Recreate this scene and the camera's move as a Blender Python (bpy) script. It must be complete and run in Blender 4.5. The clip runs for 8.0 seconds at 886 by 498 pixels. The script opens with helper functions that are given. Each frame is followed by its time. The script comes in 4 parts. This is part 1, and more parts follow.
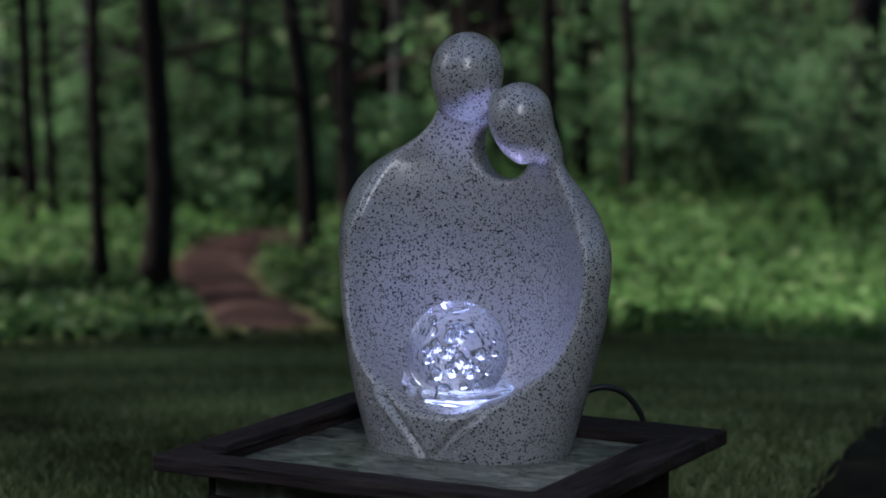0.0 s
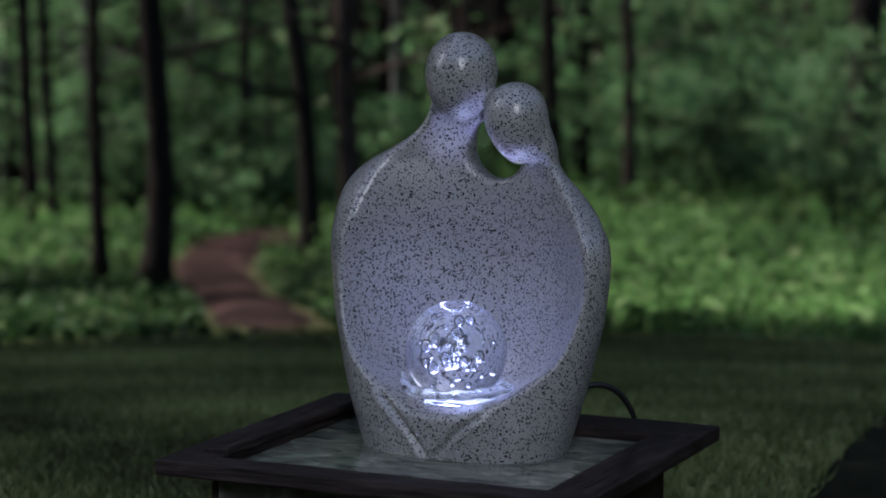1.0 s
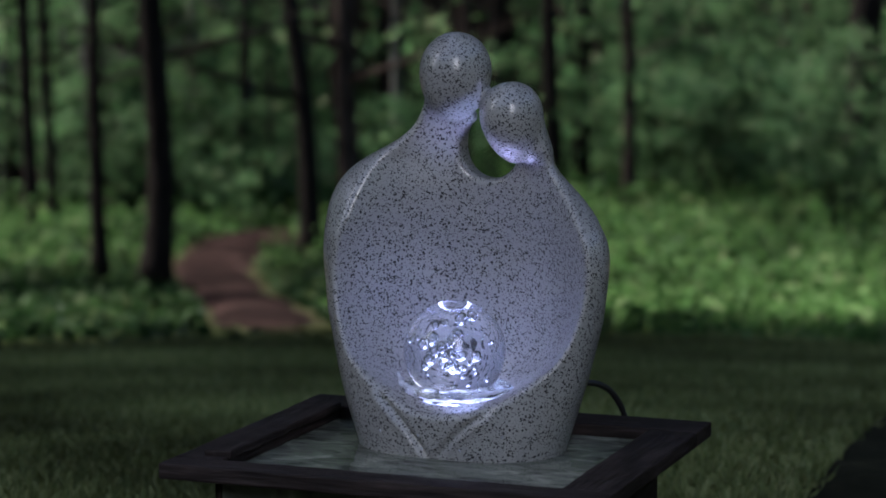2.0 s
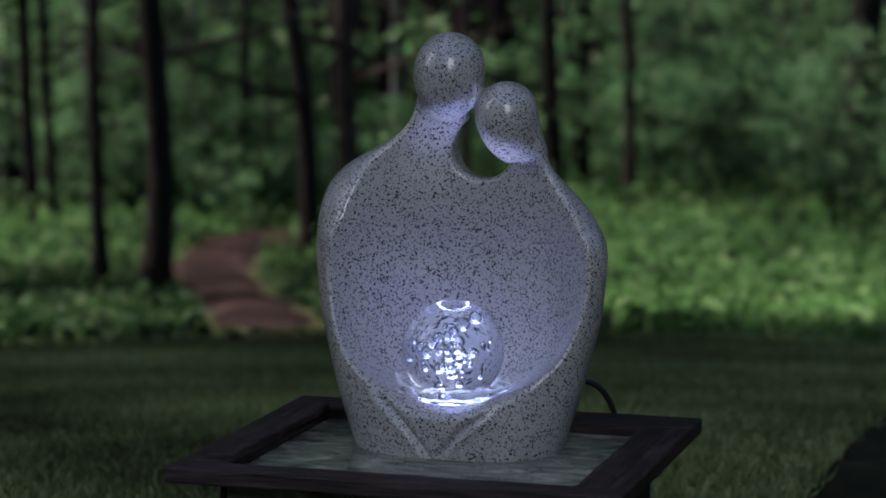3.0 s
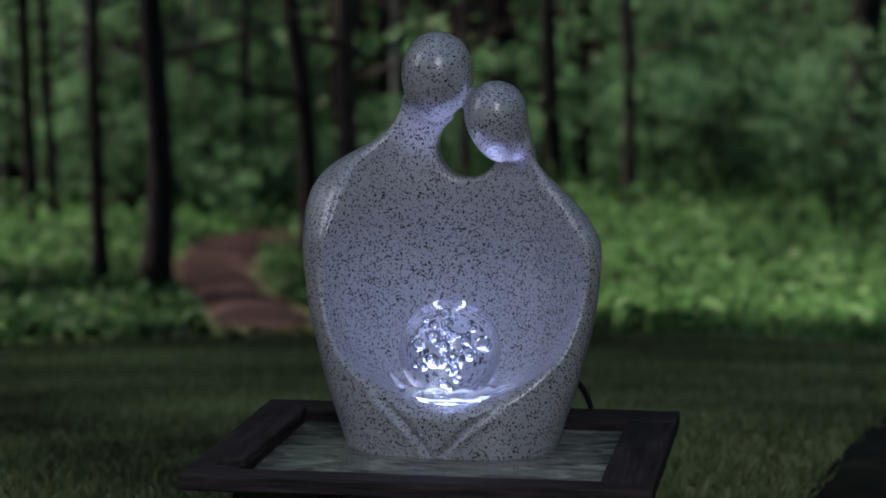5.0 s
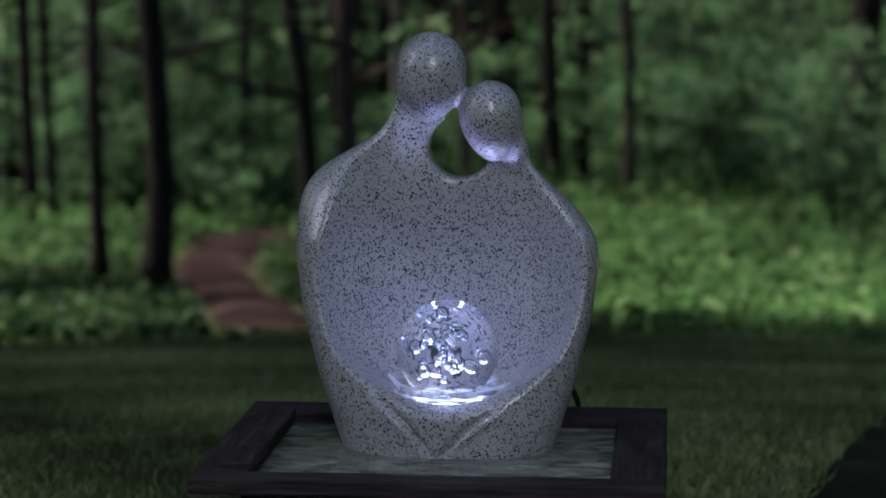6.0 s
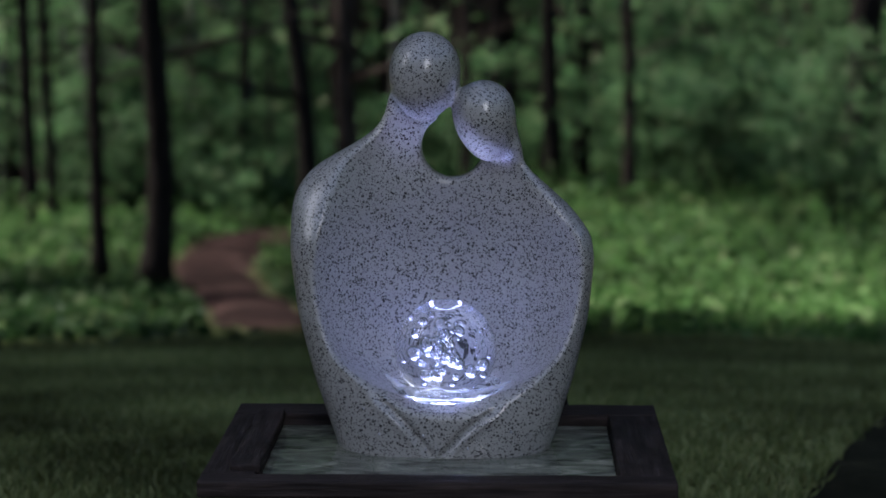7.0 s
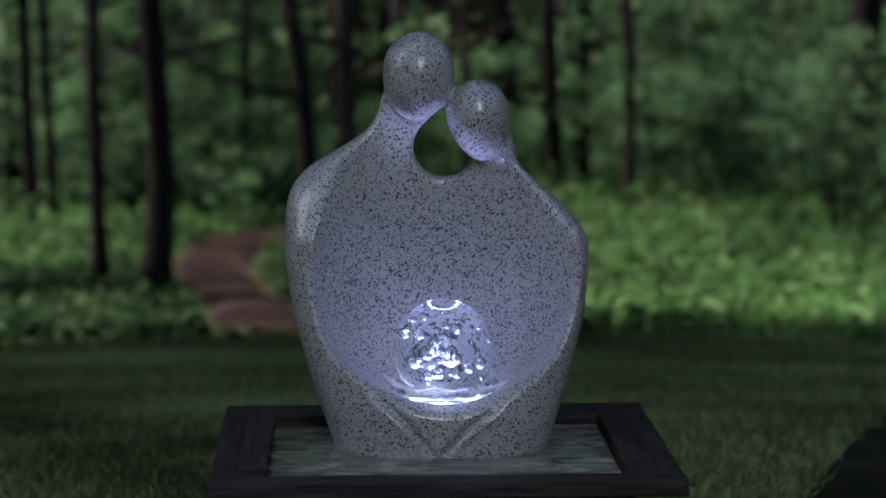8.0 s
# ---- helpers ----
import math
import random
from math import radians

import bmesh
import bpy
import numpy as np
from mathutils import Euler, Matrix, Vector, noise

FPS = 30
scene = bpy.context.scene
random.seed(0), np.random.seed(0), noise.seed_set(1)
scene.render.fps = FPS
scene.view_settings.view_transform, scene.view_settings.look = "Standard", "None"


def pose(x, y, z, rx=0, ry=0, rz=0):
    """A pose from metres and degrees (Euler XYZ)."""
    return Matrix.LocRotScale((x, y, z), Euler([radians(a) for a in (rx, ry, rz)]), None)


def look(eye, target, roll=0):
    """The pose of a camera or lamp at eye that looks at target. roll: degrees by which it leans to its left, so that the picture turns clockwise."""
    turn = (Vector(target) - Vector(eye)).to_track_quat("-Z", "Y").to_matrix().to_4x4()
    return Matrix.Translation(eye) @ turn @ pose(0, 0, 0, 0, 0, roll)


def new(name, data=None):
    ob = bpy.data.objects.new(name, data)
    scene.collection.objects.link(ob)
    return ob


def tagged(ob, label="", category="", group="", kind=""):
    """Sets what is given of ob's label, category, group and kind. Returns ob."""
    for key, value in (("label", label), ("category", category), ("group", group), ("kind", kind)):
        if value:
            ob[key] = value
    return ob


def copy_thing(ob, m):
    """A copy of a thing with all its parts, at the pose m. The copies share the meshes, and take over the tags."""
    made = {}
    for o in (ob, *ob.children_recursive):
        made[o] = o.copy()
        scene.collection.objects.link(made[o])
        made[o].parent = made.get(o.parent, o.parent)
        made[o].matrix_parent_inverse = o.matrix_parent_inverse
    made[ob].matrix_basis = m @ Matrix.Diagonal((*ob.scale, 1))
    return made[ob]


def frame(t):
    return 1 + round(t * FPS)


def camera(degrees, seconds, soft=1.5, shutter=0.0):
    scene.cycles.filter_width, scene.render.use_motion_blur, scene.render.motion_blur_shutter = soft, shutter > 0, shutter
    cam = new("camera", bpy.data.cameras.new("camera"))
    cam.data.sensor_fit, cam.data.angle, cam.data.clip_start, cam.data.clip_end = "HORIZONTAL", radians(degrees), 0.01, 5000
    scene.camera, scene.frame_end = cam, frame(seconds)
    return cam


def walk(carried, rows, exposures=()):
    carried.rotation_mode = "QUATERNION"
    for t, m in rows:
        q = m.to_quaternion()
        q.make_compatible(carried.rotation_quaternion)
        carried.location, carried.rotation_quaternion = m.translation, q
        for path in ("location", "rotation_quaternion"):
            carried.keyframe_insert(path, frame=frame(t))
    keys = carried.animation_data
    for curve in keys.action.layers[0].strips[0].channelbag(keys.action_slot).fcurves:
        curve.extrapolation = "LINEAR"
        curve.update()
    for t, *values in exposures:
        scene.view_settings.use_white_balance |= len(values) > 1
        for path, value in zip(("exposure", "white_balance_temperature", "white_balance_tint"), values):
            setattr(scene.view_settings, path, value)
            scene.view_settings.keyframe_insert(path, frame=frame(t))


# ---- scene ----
# The camera stands still on a tripod; the fountain turns on its stand.
EYE = Vector((0.0, -2.0418, 0.4294))
PITCH, YAW = radians(7.3486), radians(0.3638)
AHEAD = Vector((math.sin(YAW) * math.cos(PITCH), math.cos(YAW) * math.cos(PITCH), -math.sin(PITCH)))
cam = camera(20.49, 8.0, soft=1.7)
cam.data.dof.use_dof = True
cam.data.dof.focus_distance = 2.06
cam.data.dof.aperture_fstop = 8.6
walk(cam, [(0, look(EYE, EYE + AHEAD)), (8, look(EYE, EYE + AHEAD))])

# ---- daylight, two softboxes mirrored in the glaze ----
world = bpy.data.worlds.new("world")
scene.world = world
world.use_nodes = True
wn = world.node_tree.nodes
sky = wn.new("ShaderNodeTexSky")
sky.sky_type, sky.sun_disc = "NISHITA", False
sky.sun_elevation, sky.sun_rotation = radians(54), radians(-78)
wn["Background"].inputs["Strength"].default_value = 0.115
world.node_tree.links.new(sky.outputs["Color"], wn["Background"].inputs["Color"])
sun = new("sun", bpy.data.lights.new("sun", "SUN"))
sun.data.energy, sun.data.angle, sun.data.color = 5.0, radians(5), (1.0, 0.95, 0.85)
sun.matrix_world = look((-6.4, 1.4, 9.1), (0, 0, 0))


def softbox(eye, target, w, h, watts):
    lamp = new("softbox_lamp", bpy.data.lights.new("softbox_lamp", "AREA"))
    lamp.data.shape, lamp.data.size, lamp.data.size_y = "RECTANGLE", w, h
    lamp.data.energy, lamp.data.color = watts, (0.93, 0.96, 1.0)
    lamp.matrix_world = look(eye, target)
    return lamp


softbox((0.35, -2.45, 1.42), (0, 0.08, 0.25), 0.75, 1.3, 11.5)
softbox((-2.25, -0.35, 1.5), (0, 0.08, 0.25), 0.6, 1.5, 4.2)
scene.view_settings.exposure = 0.95
scene.view_settings.use_white_balance = True
scene.view_settings.white_balance_temperature, scene.view_settings.white_balance_tint = 6250, 16


# ---- materials ----
def material(name, rough=0.6, color=(0.5, 0.5, 0.5), metallic=0.0, **more):
    m = bpy.data.materials.new(name)
    m.use_nodes = True
    b = m.node_tree.nodes["Principled BSDF"]
    b.inputs["Base Color"].default_value = (*color, 1)
    b.inputs["Roughness"].default_value = rough
    b.inputs["Metallic"].default_value = metallic
    for k, v in more.items():
        b.inputs[k.replace("_", " ")].default_value = v
    return m, m.node_tree.nodes, m.node_tree.links, b


def tex(nodes, links, kind, coords, **values):
    n = nodes.new(kind)
    links.new(coords, n.inputs["Vector"])
    for k, v in values.items():
        n.inputs[k].default_value = v
    return n


def ramp(nodes, links, source, stops):
    r = nodes.new("ShaderNodeValToRGB")
    while len(r.color_ramp.elements) < len(stops):
        r.color_ramp.elements.new(0.5)
    for e, (pos, col) in zip(r.color_ramp.elements, stops):
        e.position, e.color = pos, (*col, 1) if len(col) == 3 else col
    links.new(source, r.inputs["Fac"])
    return r


def grey(v):
    return (v, v, v)


def bump(nodes, links, height, bsdf, strength=0.3, distance=0.002):
    b = nodes.new("ShaderNodeBump")
    b.inputs["Strength"].default_value, b.inputs["Distance"].default_value = strength, distance
    links.new(height, b.inputs["Height"])
    links.new(b.outputs["Normal"], bsdf.inputs["Normal"])
    return b


def mixed(nodes, links, fac, a, b, blend="MIX"):
    m = nodes.new("ShaderNodeMix")
    m.data_type, m.blend_type = "RGBA", blend
    for sock, v in ((m.inputs[0], fac), (m.inputs[6], a), (m.inputs[7], b)):
        if isinstance(v, (int, float)):
            sock.default_value = v
        elif isinstance(v, tuple):
            sock.default_value = (*v, 1)
        else:
            links.new(v, sock)
    return m.outputs[2]


def math_node(nodes, links, op, a, b=0.0):
    m = nodes.new("ShaderNodeMath")
    m.operation = op
    for sock, v in zip(m.inputs, (a, b)):
        if isinstance(v, (int, float)):
            sock.default_value = v
        else:
            links.new(v, sock)
    return m.outputs[0]


def granite_glaze():
    """Grey glazed resin with dark flecks of two sizes."""
    m, n, l, b = material("speckled_glaze", 0.3, Specular_IOR_Level=0.4)
    co = n.new("ShaderNodeTexCoord").outputs["Object"]
    warp = tex(n, l, "ShaderNodeTexNoise", co, Scale=560.0, Detail=2.0)
    add = n.new("ShaderNodeVectorMath")
    add.operation = "MULTIPLY_ADD"
    l.new(warp.outputs["Color"], add.inputs[0])
    add.inputs[1].default_value = (0.0026, 0.0026, 0.0026)
    l.new(co, add.inputs[2])
    mask = None
    for scale, share, size in ((430.0, 0.44, 0.42), (680.0, 0.46, 0.48), (290.0, 0.90, 0.28)):
        v = tex(n, l, "ShaderNodeTexVoronoi", add.outputs[0], Scale=scale)
        sep = n.new("ShaderNodeSeparateColor")
        l.new(v.outputs["Color"], sep.inputs[0])
        keep = math_node(n, l, "GREATER_THAN", sep.outputs[0], share)
        radius = math_node(n, l, "MULTIPLY", sep.outputs[1], size)
        near = math_node(n, l, "SUBTRACT", math_node(n, l, "ADD", radius, 0.10), v.outputs["Distance"])
        soft = n.new("ShaderNodeMapRange")
        l.new(near, soft.inputs[0])
        soft.inputs[1].default_value, soft.inputs[2].default_value = -0.012, 0.03
        one = math_node(n, l, "MULTIPLY", keep, soft.outputs[0])
        mask = one if mask is None else math_node(n, l, "MAXIMUM", mask, one)
    cloud = tex(n, l, "ShaderNodeTexNoise", co, Scale=14.0, Detail=4.0)
    fine = tex(n, l, "ShaderNodeTexNoise", co, Scale=900.0, Detail=2.0)
    base = ramp(n, l, cloud.outputs["Fac"], [(0.3, (0.26, 0.26, 0.262)), (0.7, (0.315, 0.315, 0.31))])
    grain = ramp(n, l, fine.outputs["Fac"], [(0.3, grey(0.82)), (0.7, grey(1.12))])
    base = mixed(n, l, 1.0, base.outputs[0], grain.outputs[0], "MULTIPLY")
    l.new(mixed(n, l, mask, base, (0.012, 0.012, 0.014)), b.inputs["Base Color"])
    wear = tex(n, l, "ShaderNodeTexNoise", co, Scale=40.0, Detail=3.0)
    r = ramp(n, l, wear.outputs["Fac"], [(0.3, grey(0.3)), (0.75, grey(0.42))])
    l.new(r.outputs[0], b.inputs["Roughness"])
    b.inputs["Coat Weight"].default_value, b.inputs["Coat Roughness"].default_value = 0.55, 0.12
    lump = tex(n, l, "ShaderNodeTexNoise", co, Scale=75.0, Detail=3.0)
    bump(n, l, lump.outputs["Fac"], b, 0.12, 0.0015)
    return m


def dark_wood():
    """Near-black stained wood, fine grain along x of each piece."""
    m, n, l, b = material("dark_stained_wood", 0.6, Specular_IOR_Level=0.12)
    co = n.new("ShaderNodeTexCoord").outputs["Object"]
    mp = n.new("ShaderNodeMapping")
    mp.inputs["Scale"].default_value = (9.0, 130.0, 130.0)
    l.new(co, mp.inputs[0])
    g = tex(n, l, "ShaderNodeTexNoise", mp.outputs[0], Scale=1.6, Detail=6.0, Roughness=0.65)
    patch = tex(n, l, "ShaderNodeTexNoise", co, Scale=18.0, Detail=4.0)
    c = ramp(n, l, g.outputs["Fac"], [(0.3, (0.008, 0.006, 0.0055)), (0.58, (0.03, 0.0225, 0.021)), (0.8, (0.075, 0.057, 0.053))])
    d = ramp(n, l, patch.outputs["Fac"], [(0.35, grey(0.7)), (0.7, grey(1.25))])
    l.new(mixed(n, l, 1.0, c.outputs[0], d.outputs[0], "MULTIPLY"), b.inputs["Base Color"])
    r = ramp(n, l, patch.outputs["Fac"], [(0.3, grey(0.5)), (0.7, grey(0.72))])
    l.new(r.outputs[0], b.inputs["Roughness"])
    bump(n, l, g.outputs["Fac"], b, 0.8, 0.0025)
    return m


def slate():
    m, n, l, b = material("wet_slate", 0.45)
    co = n.new("ShaderNodeTexCoord").outputs["Object"]
    mp = n.new("ShaderNodeMapping")
    mp.inputs["Scale"].default_value = (20.0, 42.0, 20.0)
    l.new(co, mp.inputs[0])
    g = tex(n, l, "ShaderNodeTexNoise", mp.outputs[0], Scale=1.5, Detail=6.0, Distortion=0.8)
    c = ramp(n, l, g.outputs["Fac"], [(0.36, (0.02, 0.024, 0.02)), (0.44, (0.085, 0.095, 0.082)), (0.56, (0.13, 0.145, 0.125)), (0.7, (0.28, 0.29, 0.26))])
    l.new(c.outputs[0], b.inputs["Base Color"])
    bump(n, l, g.outputs["Fac"], b, 0.4, 0.003)
    return m


def water_film(name="water", rough=0.03, scale=55.0, strength=0.35):
    m, n, l, b = material(name, rough, (0.93, 0.97, 0.96), 0.0, IOR=1.333, Transmission_Weight=1.0)
    co = n.new("ShaderNodeTexCoord").outputs["Object"]
    mp = n.new("ShaderNodeMapping")
    mp.inputs["Scale"].default_value = (0.6, 1.6, 1.0)
    l.new(co, mp.inputs[0])
    g = tex(n, l, "ShaderNodeTexNoise", mp.outputs[0], Scale=scale, Detail=3.0, Distortion=0.6)
    bump(n, l, g.outputs["Fac"], b, strength, 0.004)
    return m


def soil(name, dark, mid, light, scale):
    m, n, l, b = material(name, 0.95, Specular_IOR_Level=0.05)
    co = n.new("ShaderNodeTexCoord").outputs["Object"]
    g = tex(n, l, "ShaderNodeTexNoise", co, Scale=scale, Detail=8.0, Roughness=0.65)
    big = tex(n, l, "ShaderNodeTexNoise", co, Scale=scale * 0.09, Detail=3.0)
    c = ramp(n, l, g.outputs["Fac"], [(0.3, dark), (0.55, mid), (0.75, light)])
    d = ramp(n, l, big.outputs["Fac"], [(0.35, grey(0.65)), (0.65, grey(1.2))])
    l.new(mixed(n, l, 1.0, c.outputs[0], d.outputs[0], "MULTIPLY"), b.inputs["Base Color"])
    bump(n, l, g.outputs["Fac"], b, 0.6, 0.03)
    return m


def leaf(name, stops, through_light=0.45, rough=0.55):
    """Leaves whose tint varies from leaf to leaf and from patch to patch."""
    m, n, l, b = material(name, rough, Specular_IOR_Level=0.08)
    isl = n.new("ShaderNodeNewGeometry").outputs["Random Per Island"]
    co = n.new("ShaderNodeTexCoord").outputs["Object"]
    big = tex(n, l, "ShaderNodeTexNoise", co, Scale=0.9, Detail=3.0)
    c = ramp(n, l, isl, [(at, (r, g, 1.12 * bl)) for at, (r, g, bl) in stops])
    d = ramp(n, l, big.outputs["Fac"], [(0.34, grey(0.35)), (0.66, grey(1.55))])
    col = mixed(n, l, 1.0, c.outputs[0], d.outputs[0], "MULTIPLY")
    l.new(col, b.inputs["Base Color"])
    t = n.new("ShaderNodeBsdfTranslucent")
    l.new(col, t.inputs["Color"])
    mx = n.new("ShaderNodeMixShader")
    mx.inputs[0].default_value = through_light
    l.new(b.outputs[0], mx.inputs[1])
    l.new(t.outputs[0], mx.inputs[2])
    l.new(mx.outputs[0], n["Material Output"].inputs["Surface"])
    return m


def bark(name, dark, light):
    m, n, l, b = material(name, 0.9, Specular_IOR_Level=0.05)
    co = n.new("ShaderNodeTexCoord").outputs["Object"]
    mp = n.new("ShaderNodeMapping")
    mp.inputs["Scale"].default_value = (9.0, 9.0, 1.4)
    l.new(co, mp.inputs[0])
    g = tex(n, l, "ShaderNodeTexNoise", mp.outputs[0], Scale=2.5, Detail=7.0, Roughness=0.6)
    c = ramp(n, l, g.outputs["Fac"], [(0.35, dark), (0.7, light)])
    l.new(c.outputs[0], b.inputs["Base Color"])
    bump(n, l, g.outputs["Fac"], b, 0.8, 0.03)
    return m


GLAZE, WOOD, SLATE = granite_glaze(), dark_wood(), slate()
WATER = water_film("water", 0.03, 40.0, 0.07)
SPLASH = water_film("running_water", 0.12, 160.0, 0.6)
GLASS = material("clear_glass", 0.02, (0.71, 0.745, 0.86), 0.0, IOR=1.45, Transmission_Weight=1.0)[0]
BUBBLE = material("air_bubble", 0.0, (1, 1, 1), 0.0, IOR=0.69, Transmission_Weight=1.0)[0]
RUBBER = material("black_rubber", 0.45, (0.01, 0.01, 0.011))[0]
LED = material("led_glow", 0.4, (0.8, 0.8, 0.9))[0]
led_bsdf = LED.node_tree.nodes["Principled BSDF"]
led_bsdf.inputs["Emission Color"].default_value = (0.50, 0.57, 1.0, 1)
led_bsdf.inputs["Emission Strength"].default_value = 0.7
EARTH = soil("forest_soil", (0.02, 0.02, 0.01), (0.045, 0.045, 0.02), (0.07, 0.068, 0.03), 7.0)
# Soil tones, contrast widened to stand in for sunlit and shaded bands.
PATH = soil("reddish_path_soil_and_shade", (0.004, 0.002, 0.0018), (0.02, 0.0105, 0.0088), (0.1, 0.06, 0.05), 1.5)
DARK_GROUND = soil("dark_ground", (0.012, 0.012, 0.008), (0.024, 0.024, 0.014), (0.045, 0.043, 0.024), 22.0)
TURF = leaf("lawn_grass", [(0.0, (0.1, 0.135, 0.042)), (0.5, (0.165, 0.205, 0.068)), (1.0, (0.25, 0.28, 0.11))], 0.25)
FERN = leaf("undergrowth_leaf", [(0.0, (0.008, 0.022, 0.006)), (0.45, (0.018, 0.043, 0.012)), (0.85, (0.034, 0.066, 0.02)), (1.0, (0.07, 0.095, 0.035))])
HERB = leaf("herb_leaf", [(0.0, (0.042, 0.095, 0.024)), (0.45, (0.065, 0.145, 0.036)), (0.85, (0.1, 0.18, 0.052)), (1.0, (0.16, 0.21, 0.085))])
SHRUB = leaf("shrub_leaf", [(0.0, (0.05, 0.115, 0.042)), (0.5, (0.115, 0.24, 0.085)), (0.9, (0.2, 0.32, 0.125)), (1.0, (0.29, 0.35, 0.17))])
BOUGH = leaf("light_shrub_leaf", [(0.0, (0.045, 0.1, 0.036)), (0.5, (0.085, 0.18, 0.066)), (0.9, (0.15, 0.24, 0.1)), (1.0, (0.22, 0.28, 0.14))], 0.5)
SPRAY = leaf("spray_leaf", [(0.0, (0.07, 0.15, 0.05)), (0.5, (0.13, 0.26, 0.09)), (0.9, (0.21, 0.34, 0.14)), (1.0, (0.3, 0.38, 0.2))], 0.5)
CROWN = leaf("tree_leaf", [(0.0, (0.02, 0.05, 0.014)), (0.6, (0.04, 0.095, 0.025)), (1.0, (0.085, 0.13, 0.04))])
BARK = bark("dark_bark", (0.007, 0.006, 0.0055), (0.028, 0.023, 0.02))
BARK_RED = bark("brown_bark", (0.016, 0.012, 0.0105), (0.085, 0.064, 0.054))
BARK_PALE = bark("pale_grey_bark", (0.05, 0.05, 0.045), (0.2, 0.2, 0.18))
# Near-black green: the shade deep in the wood, put into the colour.
DEEP_SHADE = soil("forest_depth_shade", (0.009, 0.011, 0.008), (0.02, 0.028, 0.017), (0.04, 0.062, 0.03), 0.5)


# ---- building helpers ----
def part(name, bm, mat, parent=None, label="", smooth=False):
    me = bpy.data.meshes.new(name)
    bm.to_mesh(me)
    bm.free()
    me.materials.append(mat)
    if smooth:
        me.shade_smooth()
    ob = new(name, me)
    ob.parent = parent
    if label:
        ob["label"] = label
    return ob


def mesh_from(name, verts, faces, mat, parent=None, smooth=False):
    """An object from vertex and quad arrays."""
    verts, faces = np.asarray(verts, np.float32), np.asarray(faces, np.int32)
    me = bpy.data.meshes.new(name)
    me.vertices.add(len(verts))
    me.vertices.foreach_set("co", verts.ravel())
    k = faces.shape[1]
    me.loops.add(faces.size)
    me.loops.foreach_set("vertex_index", faces.ravel())
    me.polygons.add(len(faces))
    me.polygons.foreach_set("loop_start", np.arange(0, faces.size, k, dtype=np.int32))
    me.polygons.foreach_set("loop_total", np.full(len(faces), k, np.int32))
    me.update(calc_edges=True)
    me.validate()
    me.materials.append(mat)
    if smooth:
        me.shade_smooth()
    ob = new(name, me)
    ob.parent = parent
    return ob


def leaf_cloud(rng, centres, size, flat=0.0, slim=0.55, droop=0.0):
    """Pointed leaf quads, one at each centre, turned at random; flat: how far they lie level."""
    k = len(centres)
    a = rng.normal(size=(k, 3))
    a[:, 2] = a[:, 2] * (1 - flat) - droop
    a /= np.linalg.norm(a, axis=1)[:, None]
    n = rng.normal(size=(k, 3)) * (1 - flat) + np.array([0, 0, 1.0]) * flat * 1.5
    b = np.cross(n, a)
    b /= np.linalg.norm(b, axis=1)[:, None] + 1e-9
    up = np.cross(a, b)
    s = (size * rng.uniform(0.6, 1.4, k))[:, None]
    c = np.asarray(centres)
    v = np.stack([c - a * s, c + b * s * slim + up * s * 0.15, c + a * s, c - b * s * slim + up * s * 0.15], 1).reshape(-1, 3)
    return v, np.arange(4 * k).reshape(k, 4)


def box_bm(x0, x1, y0, y1, z0, z1, bevel=0.0015, bm=None):
    bm = bm or bmesh.new()
    made = bmesh.ops.create_cube(bm, size=1.0)["verts"]
    for v in made:
        v.co = Vector((x0 if v.co.x < 0 else x1, y0 if v.co.y < 0 else y1, z0 if v.co.z < 0 else z1))
    if bevel:
        edges = list({e for v in made for e in v.link_edges})
        bmesh.ops.bevel(bm, geom=edges, offset=bevel, segments=2, profile=0.5, affect="EDGES")
    return bm


def tube(points, radii, sides=12, cap=True):
    """A tapered round tube through points."""
    pts = [Vector(q) for q in points]
    bm, rings = bmesh.new(), []
    for i, q in enumerate(pts):
        t = (pts[min(i + 1, len(pts) - 1)] - pts[max(i - 1, 0)]).normalized()
        ref = Vector((0, 0, 1)) if abs(t.z) < 0.9 else Vector((1, 0, 0))
        u = t.cross(ref).normalized()
        w = t.cross(u)
        r = radii[i] if hasattr(radii, "__len__") else radii
        rings.append([bm.verts.new(q + (u * math.cos(a) + w * math.sin(a)) * r) for a in (2 * math.pi * j / sides for j in range(sides))])
    for r0, r1 in zip(rings, rings[1:]):
        for j in range(sides):
            bm.faces.new((r0[j], r0[(j + 1) % sides], r1[(j + 1) % sides], r1[j]))
    if cap:
        bm.faces.new(rings[0][::-1])
        bm.faces.new(rings[-1])
    bmesh.ops.recalc_face_normals(bm, faces=bm.faces)
    return bm


# ---- ground: level round the fountain, falling away into the wood ----
FALL_D = np.array([0.0, 2.5, 8.0, 24.0, 34.0, 60.0, 100.0])
FALL_Z = np.array([-0.59, -0.59, -1.33, -3.54, -4.14, -6.75, -10.0])
STEP_D = np.linspace(-1, 121, 2441)
STEP_Z = np.convolve(np.interp(STEP_D, FALL_D, FALL_Z), np.ones(41) / 41, "same")
STEP_Z[:40], STEP_Z[-40:] = -0.59, STEP_Z[-41]


def ground_z(x, y):
    """Height of the ground at a place."""
    d = np.where(np.asarray(y) > EYE.y, np.hypot(np.asarray(x) - EYE.x, np.asarray(y) - EYE.y), 0.0)
    return EYE.z + np.interp(d, STEP_D, STEP_Z)


